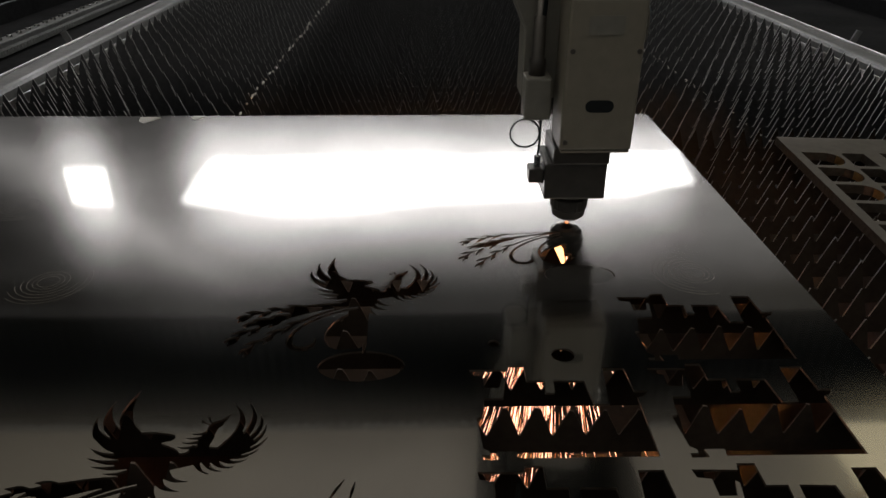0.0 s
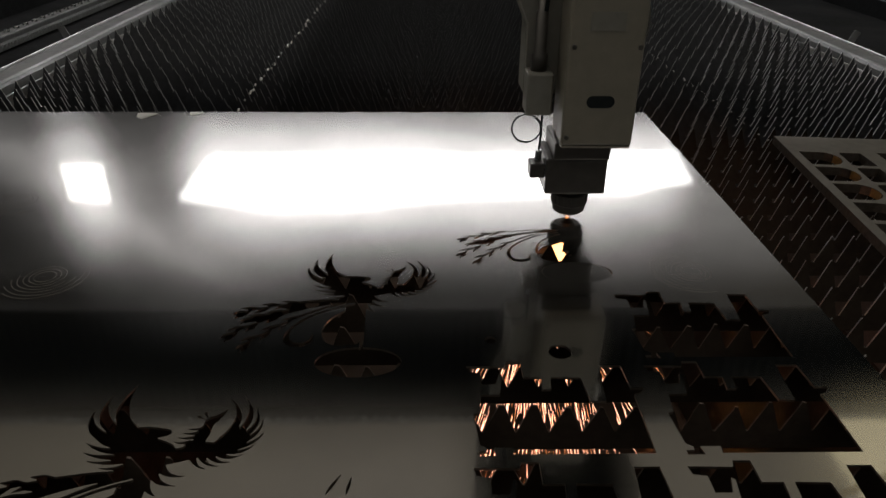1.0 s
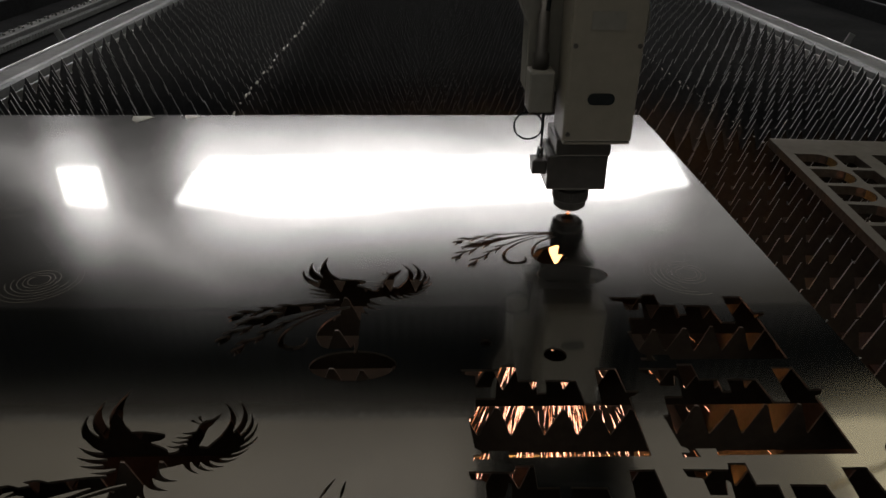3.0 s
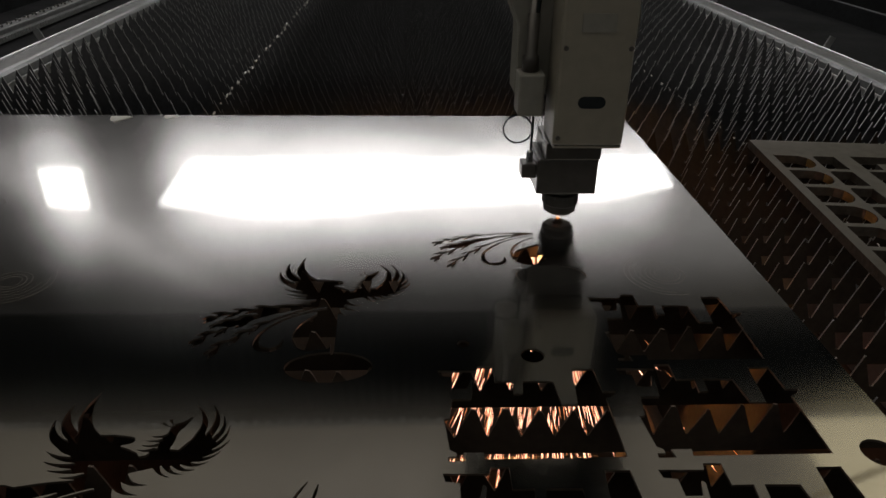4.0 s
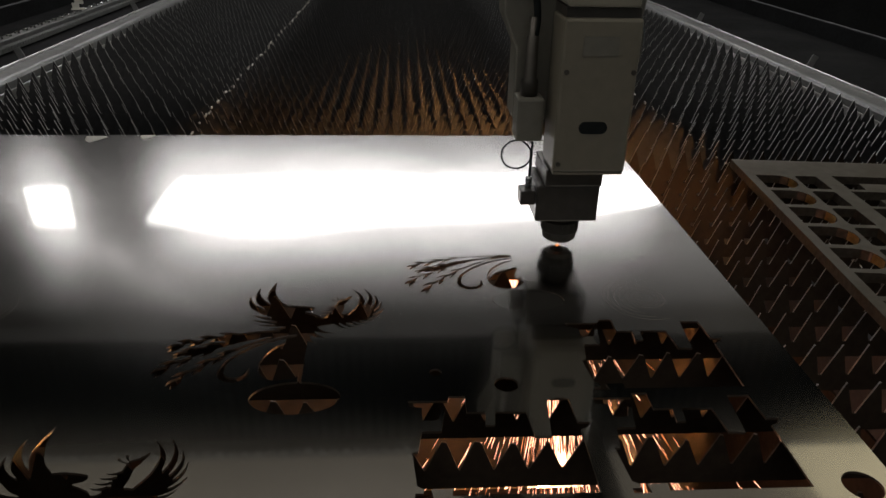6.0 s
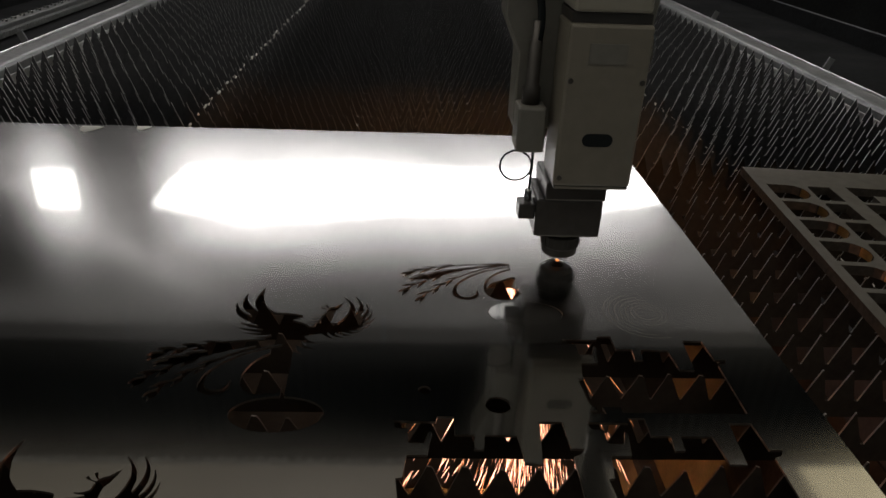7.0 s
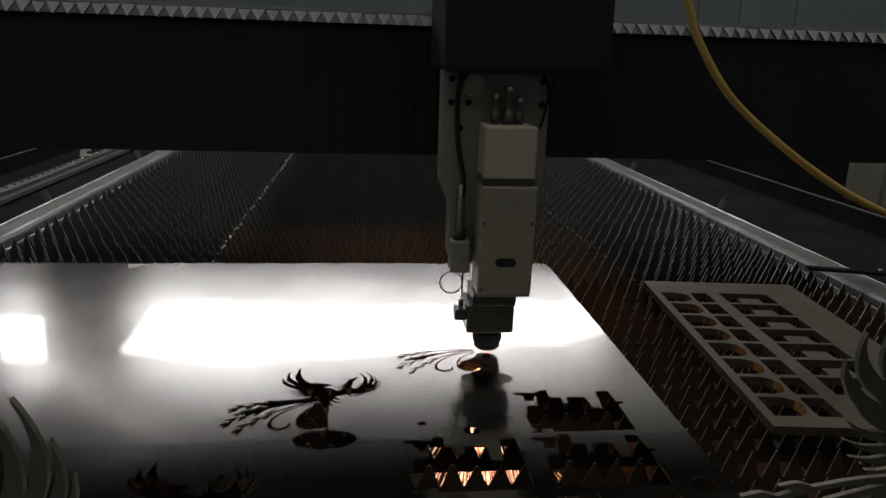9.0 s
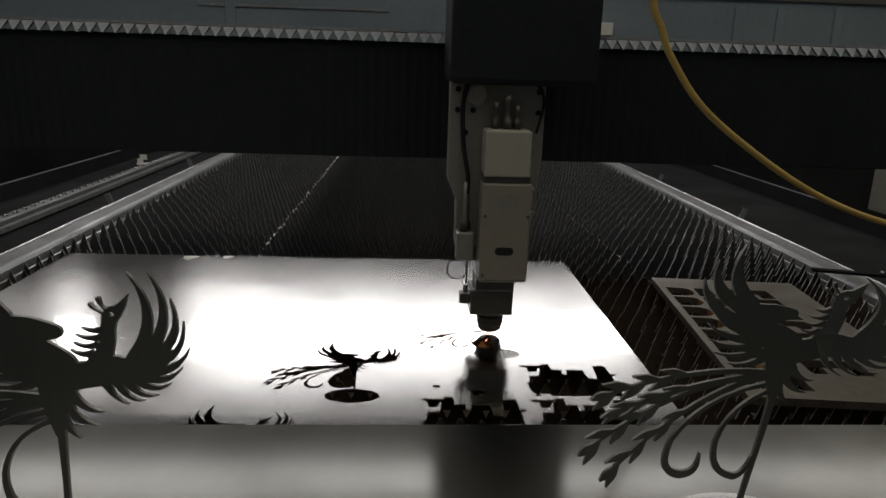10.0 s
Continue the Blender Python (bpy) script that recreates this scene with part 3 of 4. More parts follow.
def bed():
    b = thing("cutting_bed", (0, 0, 0), "long laser cutting bed with rows of spiked steel slats", "cutting bed")
    meshes = [slat_mesh(i, M_SLAT, 0.0017) for i in range(5)]
    sooty = [slat_mesh(i + 9, M_SOOT, 0.0012, True) for i in range(5)]
    rnd = random.Random(5)
    y, i = -1.374, 0
    while y < 3.9:
        o = part("slat", (sooty if y < -0.06 else meshes)[i % 5], M_SLAT, b)
        o.location = (rnd.uniform(-0.0025, 0.0025), y, SLAT_TOP)
        o.rotation_euler = (radians(rnd.uniform(-1, 1)), 0, radians(rnd.uniform(-0.06, 0.06)))
        y += SLAT_STEP
        i += 1
    # comb bars under the slats, with slag grown on the slats above them
    for x, slew in ((-0.95, 0.0), (0.215, -0.03)):
        part("support_bar", box(x - 0.004, x + 0.004, -1.45, 3.95, -0.2, SLAT_TOP - 0.075), M_SLAT, b)
        bm = bmesh.new()
        y = -1.374
        while y < 3.9:
            for k in range(rnd.randint(1, 3)):
                r = rnd.uniform(0.002, 0.0048) * (1.0 if x < 0 else 0.5)
                at = (x + slew * y + rnd.uniform(-0.004, 0.004), y + rnd.uniform(-0.03, 0.012), SLAT_TOP - rnd.uniform(0.002, 0.009))
                bmesh.ops.create_icosphere(bm, subdivisions=1, radius=r, matrix=Matrix.Translation(at) @ Matrix.Rotation(rnd.uniform(-0.4, 0.4), 4, "X") @ Matrix.Diagonal((0.9, rnd.uniform(1.6, 4.2), 0.9, 1)))
            y += SLAT_STEP
        tagged(part("slag_bead", bm, M_DOT, b), kind="stuff")
    # pit under the slats
    part("pit_floor", box(-1.66, 0.97, -1.5, 4.0, -0.87, -0.85), M_PIT, b, "rust-brown scorched pit floor")
    for dims in ((-1.66, -1.645, -1.5, 4.0, -0.85, -0.1), (0.955, 0.97, -1.5, 4.0, -0.85, -0.1), (-1.645, 0.955, -1.5, -1.485, -0.85, -0.08), (-1.645, 0.955, 3.985, 4.0, -0.85, -0.08)):
        part("pit_wall", box(*dims), M_PIT, b, "rust-brown scorched pit wall")
    # unseen partitions added to keep the jet's light out of the side zones
    for x in (-0.95, 0.215):
        part("light_baffle", box(x - 0.003, x + 0.003, -1.484, 3.98, -0.85, -0.205), M_SOOT, b, "unseen sooty steel partition added in the pit to block the glow")
    # unseen open box added under the cutting place to hold back the jet's light
    shield_ob = thing("glow_shield", (-0.26, -0.52, -0.85), "unseen open steel box added in the pit to shield the glow", "bin")
    for dims in ((-0.2, 0.2, -0.16, -0.15, 0.005, 0.44), (-0.2, 0.2, 0.15, 0.16, 0.005, 0.16), (-0.2, -0.19, -0.149, 0.149, 0.005, 0.5), (0.19, 0.2, -0.149, 0.02, 0.005, 0.5)):
        part("side_panel", box(*dims), M_SOOT, shield_ob)
    part("base", box(-0.2, 0.2, -0.16, 0.16, 0.0, 0.004), M_SOOT, shield_ob)
    # side rails: slat holder with a shelf, a dark slit, a rounded rail with a bright outer lip and a sloping apron
    for s, x in ((-1, -1.6095), (1, 0.835)):
        part("slat_holder", box(*sorted((x, x + s * 0.005)), -1.5, 3.98, -0.1, -0.042, 0.001), M_EDGE, b)
        part("slat_ledge", box(*sorted((x + s * 0.0055, x + s * 0.041)), -1.5, 3.98, -0.075, -0.058, 0.003), M_RAIL, b)
        for nm, prof, mat in (("side_rail", [(0.052, -0.12), (0.126, -0.12), (0.126, -0.03), (0.066, -0.029), (0.058, -0.033), (0.052, -0.042)], M_RAIL),
                              ("rail_lip", [(0.1265, -0.06), (0.131, -0.06), (0.131, -0.024), (0.1285, -0.022), (0.1265, -0.024)], M_EDGE),
                              ("apron", [(0.1315, -0.129), (0.2, -0.129), (0.2, -0.1), (0.1315, -0.05)], M_FRAME)):
            bm = bmesh.new()
            rows = [[bm.verts.new((x + s * a, yy, z)) for a, z in prof] for yy in (-1.6, 4.05)]
            k = len(prof)
            for i in range(k):
                bm.faces.new((rows[0][i], rows[0][(i + 1) % k], rows[1][(i + 1) % k], rows[1][i]))
            bm.faces.new(rows[0][::-1])
            bm.faces.new(rows[1])
            bmesh.ops.recalc_face_normals(bm, faces=bm.faces[:])
            part(nm, bm, mat, b, "grey painted steel side rail" if nm == "side_rail" else "")
        x += s * 0.12
        bm = bmesh.new()
        xa, xb = sorted((x + s * 0.012, x + s * 0.75))
        add_box(bm, xa, xb, -1.6, 4.05, -0.2, -0.13)
        add_box(bm, *sorted((x + s * 0.75, x + s * 0.79)), -1.6, 4.05, -0.9, -0.05, 0.004)
        add_box(bm, xa, xb, -1.6, 4.05, -0.9, -0.21)
        part("side_beam", bm, M_FRAME, b, "dark painted machine side beam")
        part("edge_strip", box(*sorted((x + s * 0.752, x + s * 0.759)), -1.6, 4.05, -0.0485, -0.0445), M_PLEAT, b)
    # small stop brackets beside the rails
    for x, y in ((1.062, 1.1), (1.05, 2.2), (-1.81, 1.12), (-1.83, 2.39), (1.06, -0.1), (-1.81, -0.1)):
        bm = bmesh.new()
        lean = Matrix.Translation((x, y, -0.129)) @ Matrix.Rotation(radians(22 if x > 0 else -22), 4, "Y")
        add_box(bm, -0.012, 0.012, -0.004, 0.004, 0.004, 0.112, 0.001, lean)
        add_box(bm, -0.035, 0.035, -0.03, 0.03, 0.0, 0.006, 0.001, Matrix.Translation((x, y, -0.129)))
        part("bracket", bm, M_RAIL, b)
    # linear guide with bolts on the far side beam
    part("guide_rail", box(-2.215, -2.155, -1.6, 4.0, -0.128, -0.09, 0.004), M_RAIL, b, "steel linear guide rail with bolts")
    me = bpy.data.meshes.new("bolt")
    bm = turned([(0.012, 0), (0.012, 0.008), (0.009, 0.01)], n=8)
    bm.to_mesh(me)
    bm.free()
    for k in range(72):
        part("bolt", me, M_CHROME, b).location = (-2.185, -1.5 + k * 0.075, -0.0895)
    part("gear_rack", rack(), M_RAIL, b)
    p = thing("control_box", (2.01, 1.32, -0.08), "grey metal control box on a dark post beside the machine", "control box")
    part("body", box(-0.08, 0.2, -0.13, 0.13, 0.0, 0.26, 0.008), M_GREY, p)
    part("lid", box(-0.07, 0.19, -0.138, -0.132, 0.01, 0.25, 0.002), M_GREY, p)
    part("post", box(0.02, 0.1, -0.04, 0.04, FLOOR_Z + 0.092, -0.002, 0.003), M_FRAME, p)
    part("foot_plate", box(-0.06, 0.18, -0.12, 0.12, FLOOR_Z + 0.08, FLOOR_Z + 0.09, 0.002), M_FRAME, p)
    for dx in (-0.05, 0.17):
        part("rivet", turned([(0.005, 0), (0.005, 0.002), (0.003, 0.004)], (0, 0, 0), Matrix.Translation((dx, -0.138, 0.03)) @ Matrix.Rotation(radians(90), 4, "X"), 8), M_CHROME, p)
    for dx in (-0.03, 0.09):
        part("screw", turned([(0.006, 0), (0.006, 0.004)], (0, 0, 0), Matrix.Translation((dx, -0.138, 0.13)) @ Matrix.Rotation(radians(90), 4, "X"), 8), M_CHROME, p)
    q = thing("sensor_bracket", (-2.185, 2.475, -0.0795), "small pale bracket standing on the guide rail", "bracket")
    part("base", box(-0.03, 0.03, -0.02, 0.02, 0, 0.008, 0.001), M_WHITE, q)
    part("plate", add_box(box(-0.03, 0.005, -0.004, 0.004, 0.008, 0.035, 0.001), -0.014, 0.03, -0.0038, 0.0038, 0.03, 0.062, 0.001), M_WHITE, q)


def rack():
    verts, faces = [], []
    y = -1.55
    while y < 3.95:
        s = len(verts)
        for xx in (-2.13, -2.1):
            verts.extend([(xx, y, -0.12), (xx, y + 0.024, -0.12), (xx, y + 0.018, -0.1), (xx, y + 0.006, -0.1)])
        faces.extend([(s + 3, s + 2, s + 1, s), (s + 4, s + 5, s + 6, s + 7), (s, s + 1, s + 5, s + 4), (s + 1, s + 2, s + 6, s + 5), (s + 2, s + 3, s + 7, s + 6), (s + 3, s, s + 4, s + 7)])
        y += 0.025
    me = bpy.data.meshes.new("gear_rack")
    me.from_pydata(verts, [], faces)
    me.update()
    return me


# ---- the sheet being cut ----
def skyline():
    """The town-like cut-out, in millimetres from its lower left corner."""
    return np.array([(-2, 13), (-6, 57), (0, 58), (4, 87), (24, 87), (29, 119), (26, 122), (21, 104), (5, 104), (5, 124), (-8, 126), (-10, 136), (33, 135),
                     (35, 143), (52, 143), (52, 116), (72, 116), (70, 95), (80, 95), (82, 116), (115, 115), (118, 77), (135, 76), (140, 136), (164, 136), (166, 97),
                     (180, 97), (175, 89), (167, 86), (166, 0), (30, 0), (31, 9), (11, 9), (13, -2), (-4, -2), (-4, 4), (4, 4), (4, 9)], float)


def ring(cx, cy, r, n=28, ry=None):
    a = np.arange(n) * 2 * math.pi / n
    return np.stack([cx + r * np.cos(a), cy + (ry or r) * np.sin(a)], 1)


def work_sheet():
    cut = [l / 1000 for l in outer_only(phoenix_loops(WINGS + BODY + STEM + [(p, w * 1.1) for p, w in TAIL] + LOOP + SLUG, True))]
    half = [l / 1000 for l in outer_only(phoenix_loops([(p, w * 0.7) for p, w in TAIL[:-3]] + TAIL[-3:] + SLUG[2:] + LOOP, True))]
    loops = [np.array([(-1.5, -1.38), (0, -1.38), (0, 0), (-1.5, 0)])]
    # only outer outlines cut through; islands fall out with the piece
    def area(l):
        return abs(np.sum(l[:, 0] * np.roll(l[:, 1], -1) - l[:, 1] * np.roll(l[:, 0], -1))) / 2
    for at, src in (((-0.58, -0.938), cut), ((-0.754, -1.234), cut), ((-0.295, -0.737), half)):
        for l in src:
            q = l + at
            if area(l) > 1.5e-6 and q[:, 1].min() > -1.375:
                loops.append(q)
            elif area(l) > 1.5e-6:
                q = q.copy()
                q[:, 1] = np.maximum(q[:, 1], -1.374)
                loops.append(thin_out(q, 1e-5))
    for at in ((-0.248, -0.932), (-0.449, -1.083), (-0.249, -1.083), (-0.449, -1.236), (-0.249, -1.236)):
        loops.append(skyline() / 1000 + at)
    loops += [ring(-0.349, -0.921, 0.0135), ring(-0.427, -0.897, 0.007, 16), ring(-0.036, -1.083, 0.0185)]
    for pts, w in (stroke((-592, -1130), (-589, -1122), (-581, -1107), 0.6, 1.8, 0.4, 6), stroke((-574, -1130), (-573, -1122), (-571, -1110), 0.6, 1.8, 0.4, 6)):
        d = np.gradient(pts, axis=0)
        n = np.stack([-d[:, 1], d[:, 0]], 1) / np.hypot(d[:, 0], d[:, 1])[:, None]
        loops.append(np.concatenate([pts + n * w[:, None], (pts - n * w[:, None])[::-1]]) / 1000)
    s = thing("steel_sheet", (0, 0, 0), "shiny steel sheet with phoenix and skyline cut-outs, on the slats", "steel sheet")
    part("plate", plate_mesh("plate", loops, 0.0, 0.003, M_SHEET, M_RUST), M_SHEET, s)
    return s


def loose_oval():
    """The oval foot of the third phoenix, cut free and sunk a little in its hole."""
    o = thing("cut_oval", (-0.295, -0.737, -0.0035), "freshly cut oval steel piece lying loose in the sheet", "steel piece")
    o.rotation_euler = (radians(2.6), radians(0.8), 0)
    part("plate", plate_mesh("plate", [ring(0, 0, 0.0478, 44, 0.0268)], 0.003, 0.003, M_SHEET, M_RUST), M_SHEET, o)


def etched_mark(at, turn):
    """A round swirl of fine engraved lines, as thin burrs on the sheet."""
    e = thing("engraved_swirl", (*at, 0.0), "faint round swirl pattern engraved in the steel sheet", "engraving", "engravings")
    bm = bmesh.new()
    for k, r in enumerate((0.014, 0.02, 0.027, 0.034, 0.041, 0.049, 0.056)):
        n = 30
        a0 = turn + k * 0.3
        span = 2 * math.pi if k < 3 else math.pi * 0.9
        row = []
        for i in range(n + 1):
            a = a0 + span * i / n
            row.append([bm.verts.new(((r + d) * math.cos(a), (r + d) * math.sin(a), z)) for d, z in ((-0.0003, 0.0), (0, 0.0001), (0.0003, 0.0))])
        for p, q in zip(row, row[1:]):
            bm.faces.new((p[0], p[1], q[1], q[0]))
            bm.faces.new((p[1], p[2], q[2], q[1]))
    part("burr", bm, M_PLATE, e)


# ---- the plate with machine parts already cut ----
def parts_plate():
    w, h = 0.39, 0.757
    loops = [np.array([(0, 0), (0, -h), (w, -h), (w, 0)])]
    for k in range(8):
        y = -0.09 - k * 0.0805
        a = np.linspace(math.pi / 2, -math.pi / 2, 9)
        d = np.stack([0.056 + 0.028 * np.cos(a), y - 0.034 + 0.034 * np.sin(a)], 1)
        loops.append(np.concatenate([[(0.018, y)], d, [(0.018, y - 0.068)]]))
        loops.append(np.array([(0.092, y - 0.004), (0.096, y), (0.134, y), (0.136, y - 0.068), (0.096, y - 0.068), (0.092, y - 0.064)]))
        if k < 7:
            y += 0.005
            loops.append(np.array([(0.166, y), (0.288, y), (0.29, y - 0.07), (0.254, y - 0.07), (0.252, y - 0.038), (0.2, y - 0.038), (0.199, y - 0.07), (0.168, y - 0.07)]))
    p = thing("parts_plate", (0.212, -0.2, 0.016 - 0.003), "thick steel plate with rows of rectangular cut-outs, on the slats", "steel plate")
    p.rotation_euler = (0, 0, radians(-5.5))
    part("plate", plate_mesh("plate", loops, 0.0, 0.016, M_PLATE, M_RUST), M_PLATE, p)
    # round cut faces that stand a little proud, their yellow glints painted as colour
    for k in range(8):
        y = -0.09 - k * 0.0805
        bm = bmesh.new()
        a = np.linspace(0.62, -0.3, 8)
        rows = [[bm.verts.new((0.056 + 0.0268 * math.cos(t), y - 0.034 + 0.0328 * math.sin(t), z)) for z in (-0.0155, -0.0005)] for t in a]
        for u, v in zip(rows, rows[1:]):
            bm.faces.new((u[0], u[1], v[1], v[0]))
        bmesh.ops.solidify(bm, geom=bm.faces[:], thickness=0.0004)
        part("glint_face", bm, M_GLINT, p, "yellow glint painted on the cut edge")


# ---- cutting head, carriage and gantry ----
def gantry():
    g = thing("gantry", (0, 0, 0), "black gantry beam with pleated bellows above the bed", "gantry")
    part("beam", box(-2.25, 1.95, 0.281, 0.47, 0.478, 0.608, 0.01), M_BLACK, g)
    part("skirt", box(-2.25, 1.95, 0.265, 0.28, 0.357, 0.608, 0.004), M_BLACK, g, "black front skirt plate")
    for s0, s1, nm in ((-1.72, -0.27, "bellows"), (-0.22, 1.55, "bellows")):
        verts, faces = [], []
        n = int((s1 - s0) / 0.0125)
        for i in range(n + 1):
            x = s0 + i * (s1 - s0) / n
            out = 0.002 if i % 2 else 0.0
            verts.extend([(x, 0.258 - out, 0.36), (x, 0.258 - out, 0.616), (x, 0.273, 0.632 + out * 0.3), (x, 0.46, 0.632 + out * 0.3)])
        for i in range(n):
            for k in range(3):
                a = i * 4 + k
                faces.append((a, a + 4, a + 5, a + 1))
        me = bpy.data.meshes.new(nm)
        me.from_pydata(verts, [], faces)
        me.update()
        ob = part(nm, me, M_BLACK, g, "black pleated bellows")
        # stiffener tips along the upper edge
        m = int((s1 - s0) / 0.028)
        hw = 0.5 * (s1 - s0) / m
        me = bpy.data.meshes.new("pleat_tip")
        me.from_pydata([(-hw, 0.252, 0.652), (hw, 0.252, 0.652), (0.001, 0.24, 0.63), (-0.001, 0.24, 0.63),
                        (-hw, 0.262, 0.652), (hw, 0.262, 0.652), (0.001, 0.25, 0.63), (-0.001, 0.25, 0.63)], [],
                       [(0, 3, 2, 1), (4, 5, 6, 7), (0, 1, 5, 4), (1, 2, 6, 5), (3, 0, 4, 7), (2, 3, 7, 6)])
        me.update()
        rnd = random.Random(9)
        for i in range(m):
            tip = part("pleat_tip", me, M_PLEAT, ob)
            tip.location = (s0 + (2 * i + 1) * hw, rnd.uniform(-0.002, 0.002), 0)
        part("top_strip", box(s0, s1, 0.252, 0.37, 0.653, 0.659), M_PLEAT, ob)
    for x in (-2.15, 1.85):
        part("end_truck", box(x - 0.14, x + 0.14, 0.19, 0.56, -0.045, 0.356, 0.012), M_FRAME, g)
    return g


def head():
    h = thing("laser_cutting_unit", (0, 0, 0), "beige laser cutting unit with dark nozzle on a black carriage", "laser cutter")
    c = part("carriage", box(-0.108, 0.186, -0.06, 0.235, 0.545, 0.9, 0.012), M_BLACK, h, "black carriage cover")
    # back plate, narrowing downwards
    bm = bmesh.new()
    prof = [(-0.104, 0.552), (-0.104, 0.345), (-0.084, 0.3), (-0.084, 0.2), (0.076, 0.2), (0.086, 0.33), (0.094, 0.4), (0.094, 0.552)]
    lo = [bm.verts.new((x, 0.0, z)) for x, z in prof]
    hi = [bm.verts.new((x, 0.06, z)) for x, z in prof]
    bm.faces.new(lo)
    bm.faces.new(hi[::-1])
    for i in range(len(prof)):
        j = (i + 1) % len(prof)
        bm.faces.new((lo[j], lo[i], hi[i], hi[j]))
    bmesh.ops.recalc_face_normals(bm, faces=bm.faces[:])
    bmesh.ops.bevel(bm, geom=bm.edges[:], offset=0.002, segments=1, affect="EDGES")
    plate = part("back_plate", bm, M_GREY, h, "grey mounting plate with round holes")
    for x, z in ((-0.088, 0.492), (-0.056, 0.492), (-0.07, 0.446), (0.08, 0.532), (0.08, 0.49), (-0.088, 0.534)):
        part("bolt_hole", turned([(0.006, 0), (0.006, 0.002), (0.004, 0.0021)], (0, 0, 0), Matrix.Translation((x, 0.0, z)) @ Matrix.Rotation(radians(90), 4, "X"), 12), M_BLACK, plate)
    cover = part("cover", box(-0.037, 0.064, -0.08, -0.002, 0.148, 0.352, 0.004), M_COVER, h, "beige painted cover")
    part("lip", box(-0.035, 0.062, -0.078, -0.004, 0.1435, 0.1475, 0.001), M_COVER, cover)
    part("slot", add_slot(), M_BLACK, cover)
    part("name_plate", box(-0.011, 0.035, -0.0812, -0.0802, 0.306, 0.33), M_GREY, cover)
    part("seam", box(-0.035, 0.06, -0.075, -0.004, 0.3525, 0.364), M_BLOCK, h)
    part("upper_box", box(-0.035, 0.058, -0.08, -0.002, 0.365, 0.458, 0.004), M_PALE, h, "pale upper cover box")
    for x, z in ((-0.03, 0.16), (0.058, 0.285), (-0.03, 0.285)):
        part("screw", turned([(0.0035, 0), (0.0035, 0.002), (0.002, 0.0025)], (0, 0, 0), Matrix.Translation((x, -0.08, z)) @ Matrix.Rotation(radians(90), 4, "X"), 10), M_BLOCK, cover)
    part("side_handle", tube([(0.064, -0.05, 0.29), (0.072, -0.05, 0.295), (0.074, -0.05, 0.315), (0.072, -0.05, 0.335), (0.064, -0.05, 0.34)], 0.003, 8), M_CHROME, cover)
    # fittings above
    for x, r, z in ((-0.012, 0.008, 0.492), (0.012, 0.011, 0.505), (0.032, 0.008, 0.486)):
        part("fitting", turned([(r, 0.458), (r, 0.475), (r * 0.7, 0.478), (r * 0.7, z), (r * 0.9, z + 0.002), (r * 0.9, z + 0.02)], (x, -0.035, 0), None, 14), M_BLOCK, h, "dark metal fitting", True)
    part("round_cover", turned([(0.022, 0), (0.022, 0.012), (0.018, 0.015)], (0, 0, 0), Matrix.Translation((-0.048, 0.0, 0.525)) @ Matrix.Rotation(radians(90), 4, "X"), 20), M_GREY, h)
    # lower block
    bm = bmesh.new()
    add_box(bm, -0.04, 0.042, -0.058, 0.03, 0.118, 0.1432, 0.002)
    add_box(bm, -0.05, 0.041, -0.055, 0.03, 0.062, 0.1175, 0.003)
    block = part("lens_block", bm, M_BLOCK, h, "dark metal lens block")
    ring_ob = part("ring", turned([(0.012, 0.0095), (0.0205, 0.0105), (0.0256, 0.015), (0.0262, 0.023), (0.0262, 0.0255), (0.0285, 0.0275), (0.0285, 0.044), (0.0268, 0.0455), (0.0235, 0.0465), (0.0235, 0.0615)], n=36), M_BLOCK, h, "knurled dark collar")
    bm = bmesh.new()
    for k in range(24):
        add_box(bm, 0.0283, 0.0292, -0.0016, 0.0016, 0.029, 0.0425, 0, Matrix.Rotation(2 * math.pi * k / 24, 4, "Z"))
    part("knurl", bm, M_BLOCK, ring_ob)
    part("nozzle", turned([(0.002, 0.0024), (0.004, 0.0042), (0.008, 0.0072), (0.011, 0.0093)], n=28), M_BLOCK, h, "dark cone nozzle")
    part("nozzle_tip", turned([(0.0018, 0.0012), (0.003, 0.0034), (0.0024, 0.0036)], n=16), M_TIP, h, "glowing nozzle tip")
    part("slide", box(-0.07, 0.08, 0.062, 0.225, 0.4, 0.544, 0.004), M_BLACK, h, "black linear slide")
    part("hot_kerf", turned([(0.003, -0.1), (0.012, -0.08), (0.014, -0.055), (0.01, -0.035), (0.003, -0.024)], (-0.018, -0.03, 0), n=14), M_KERF, h, "glowing cut under the nozzle")
    # height sensor with its wire ring
    amp = part("sensor_amplifier", box(-0.084, -0.047, -0.045, -0.001, 0.18, 0.24, 0.003), M_GREY, h, "grey sensor amplifier box")
    part("connector", turned([(0.012, 0.24), (0.012, 0.262), (0.009, 0.265), (0.009, 0.32), (0.006, 0.322), (0.006, 0.345)], (-0.066, -0.02, 0), None, 16), M_BLOCK, amp, "", True)
    part("wire", tube([(-0.058, -0.03, 0.18), (-0.058, -0.032, 0.15), (-0.06, -0.035, 0.116)], 0.0017, 8), M_BLACK, h)
    pts = [Vector((-0.08 + 0.021 * math.cos(a), -0.034 + 0.004 * math.sin(a / 2), 0.157 + 0.021 * math.sin(a))) for a in np.linspace(0, 2 * math.pi, 25)]
    part("wire_ring", tube(pts, 0.0014, 6), M_BLACK, h)
    part("plug", box(-0.073, -0.0505, -0.05, -0.02, 0.086, 0.108, 0.002), M_BLOCK, h)
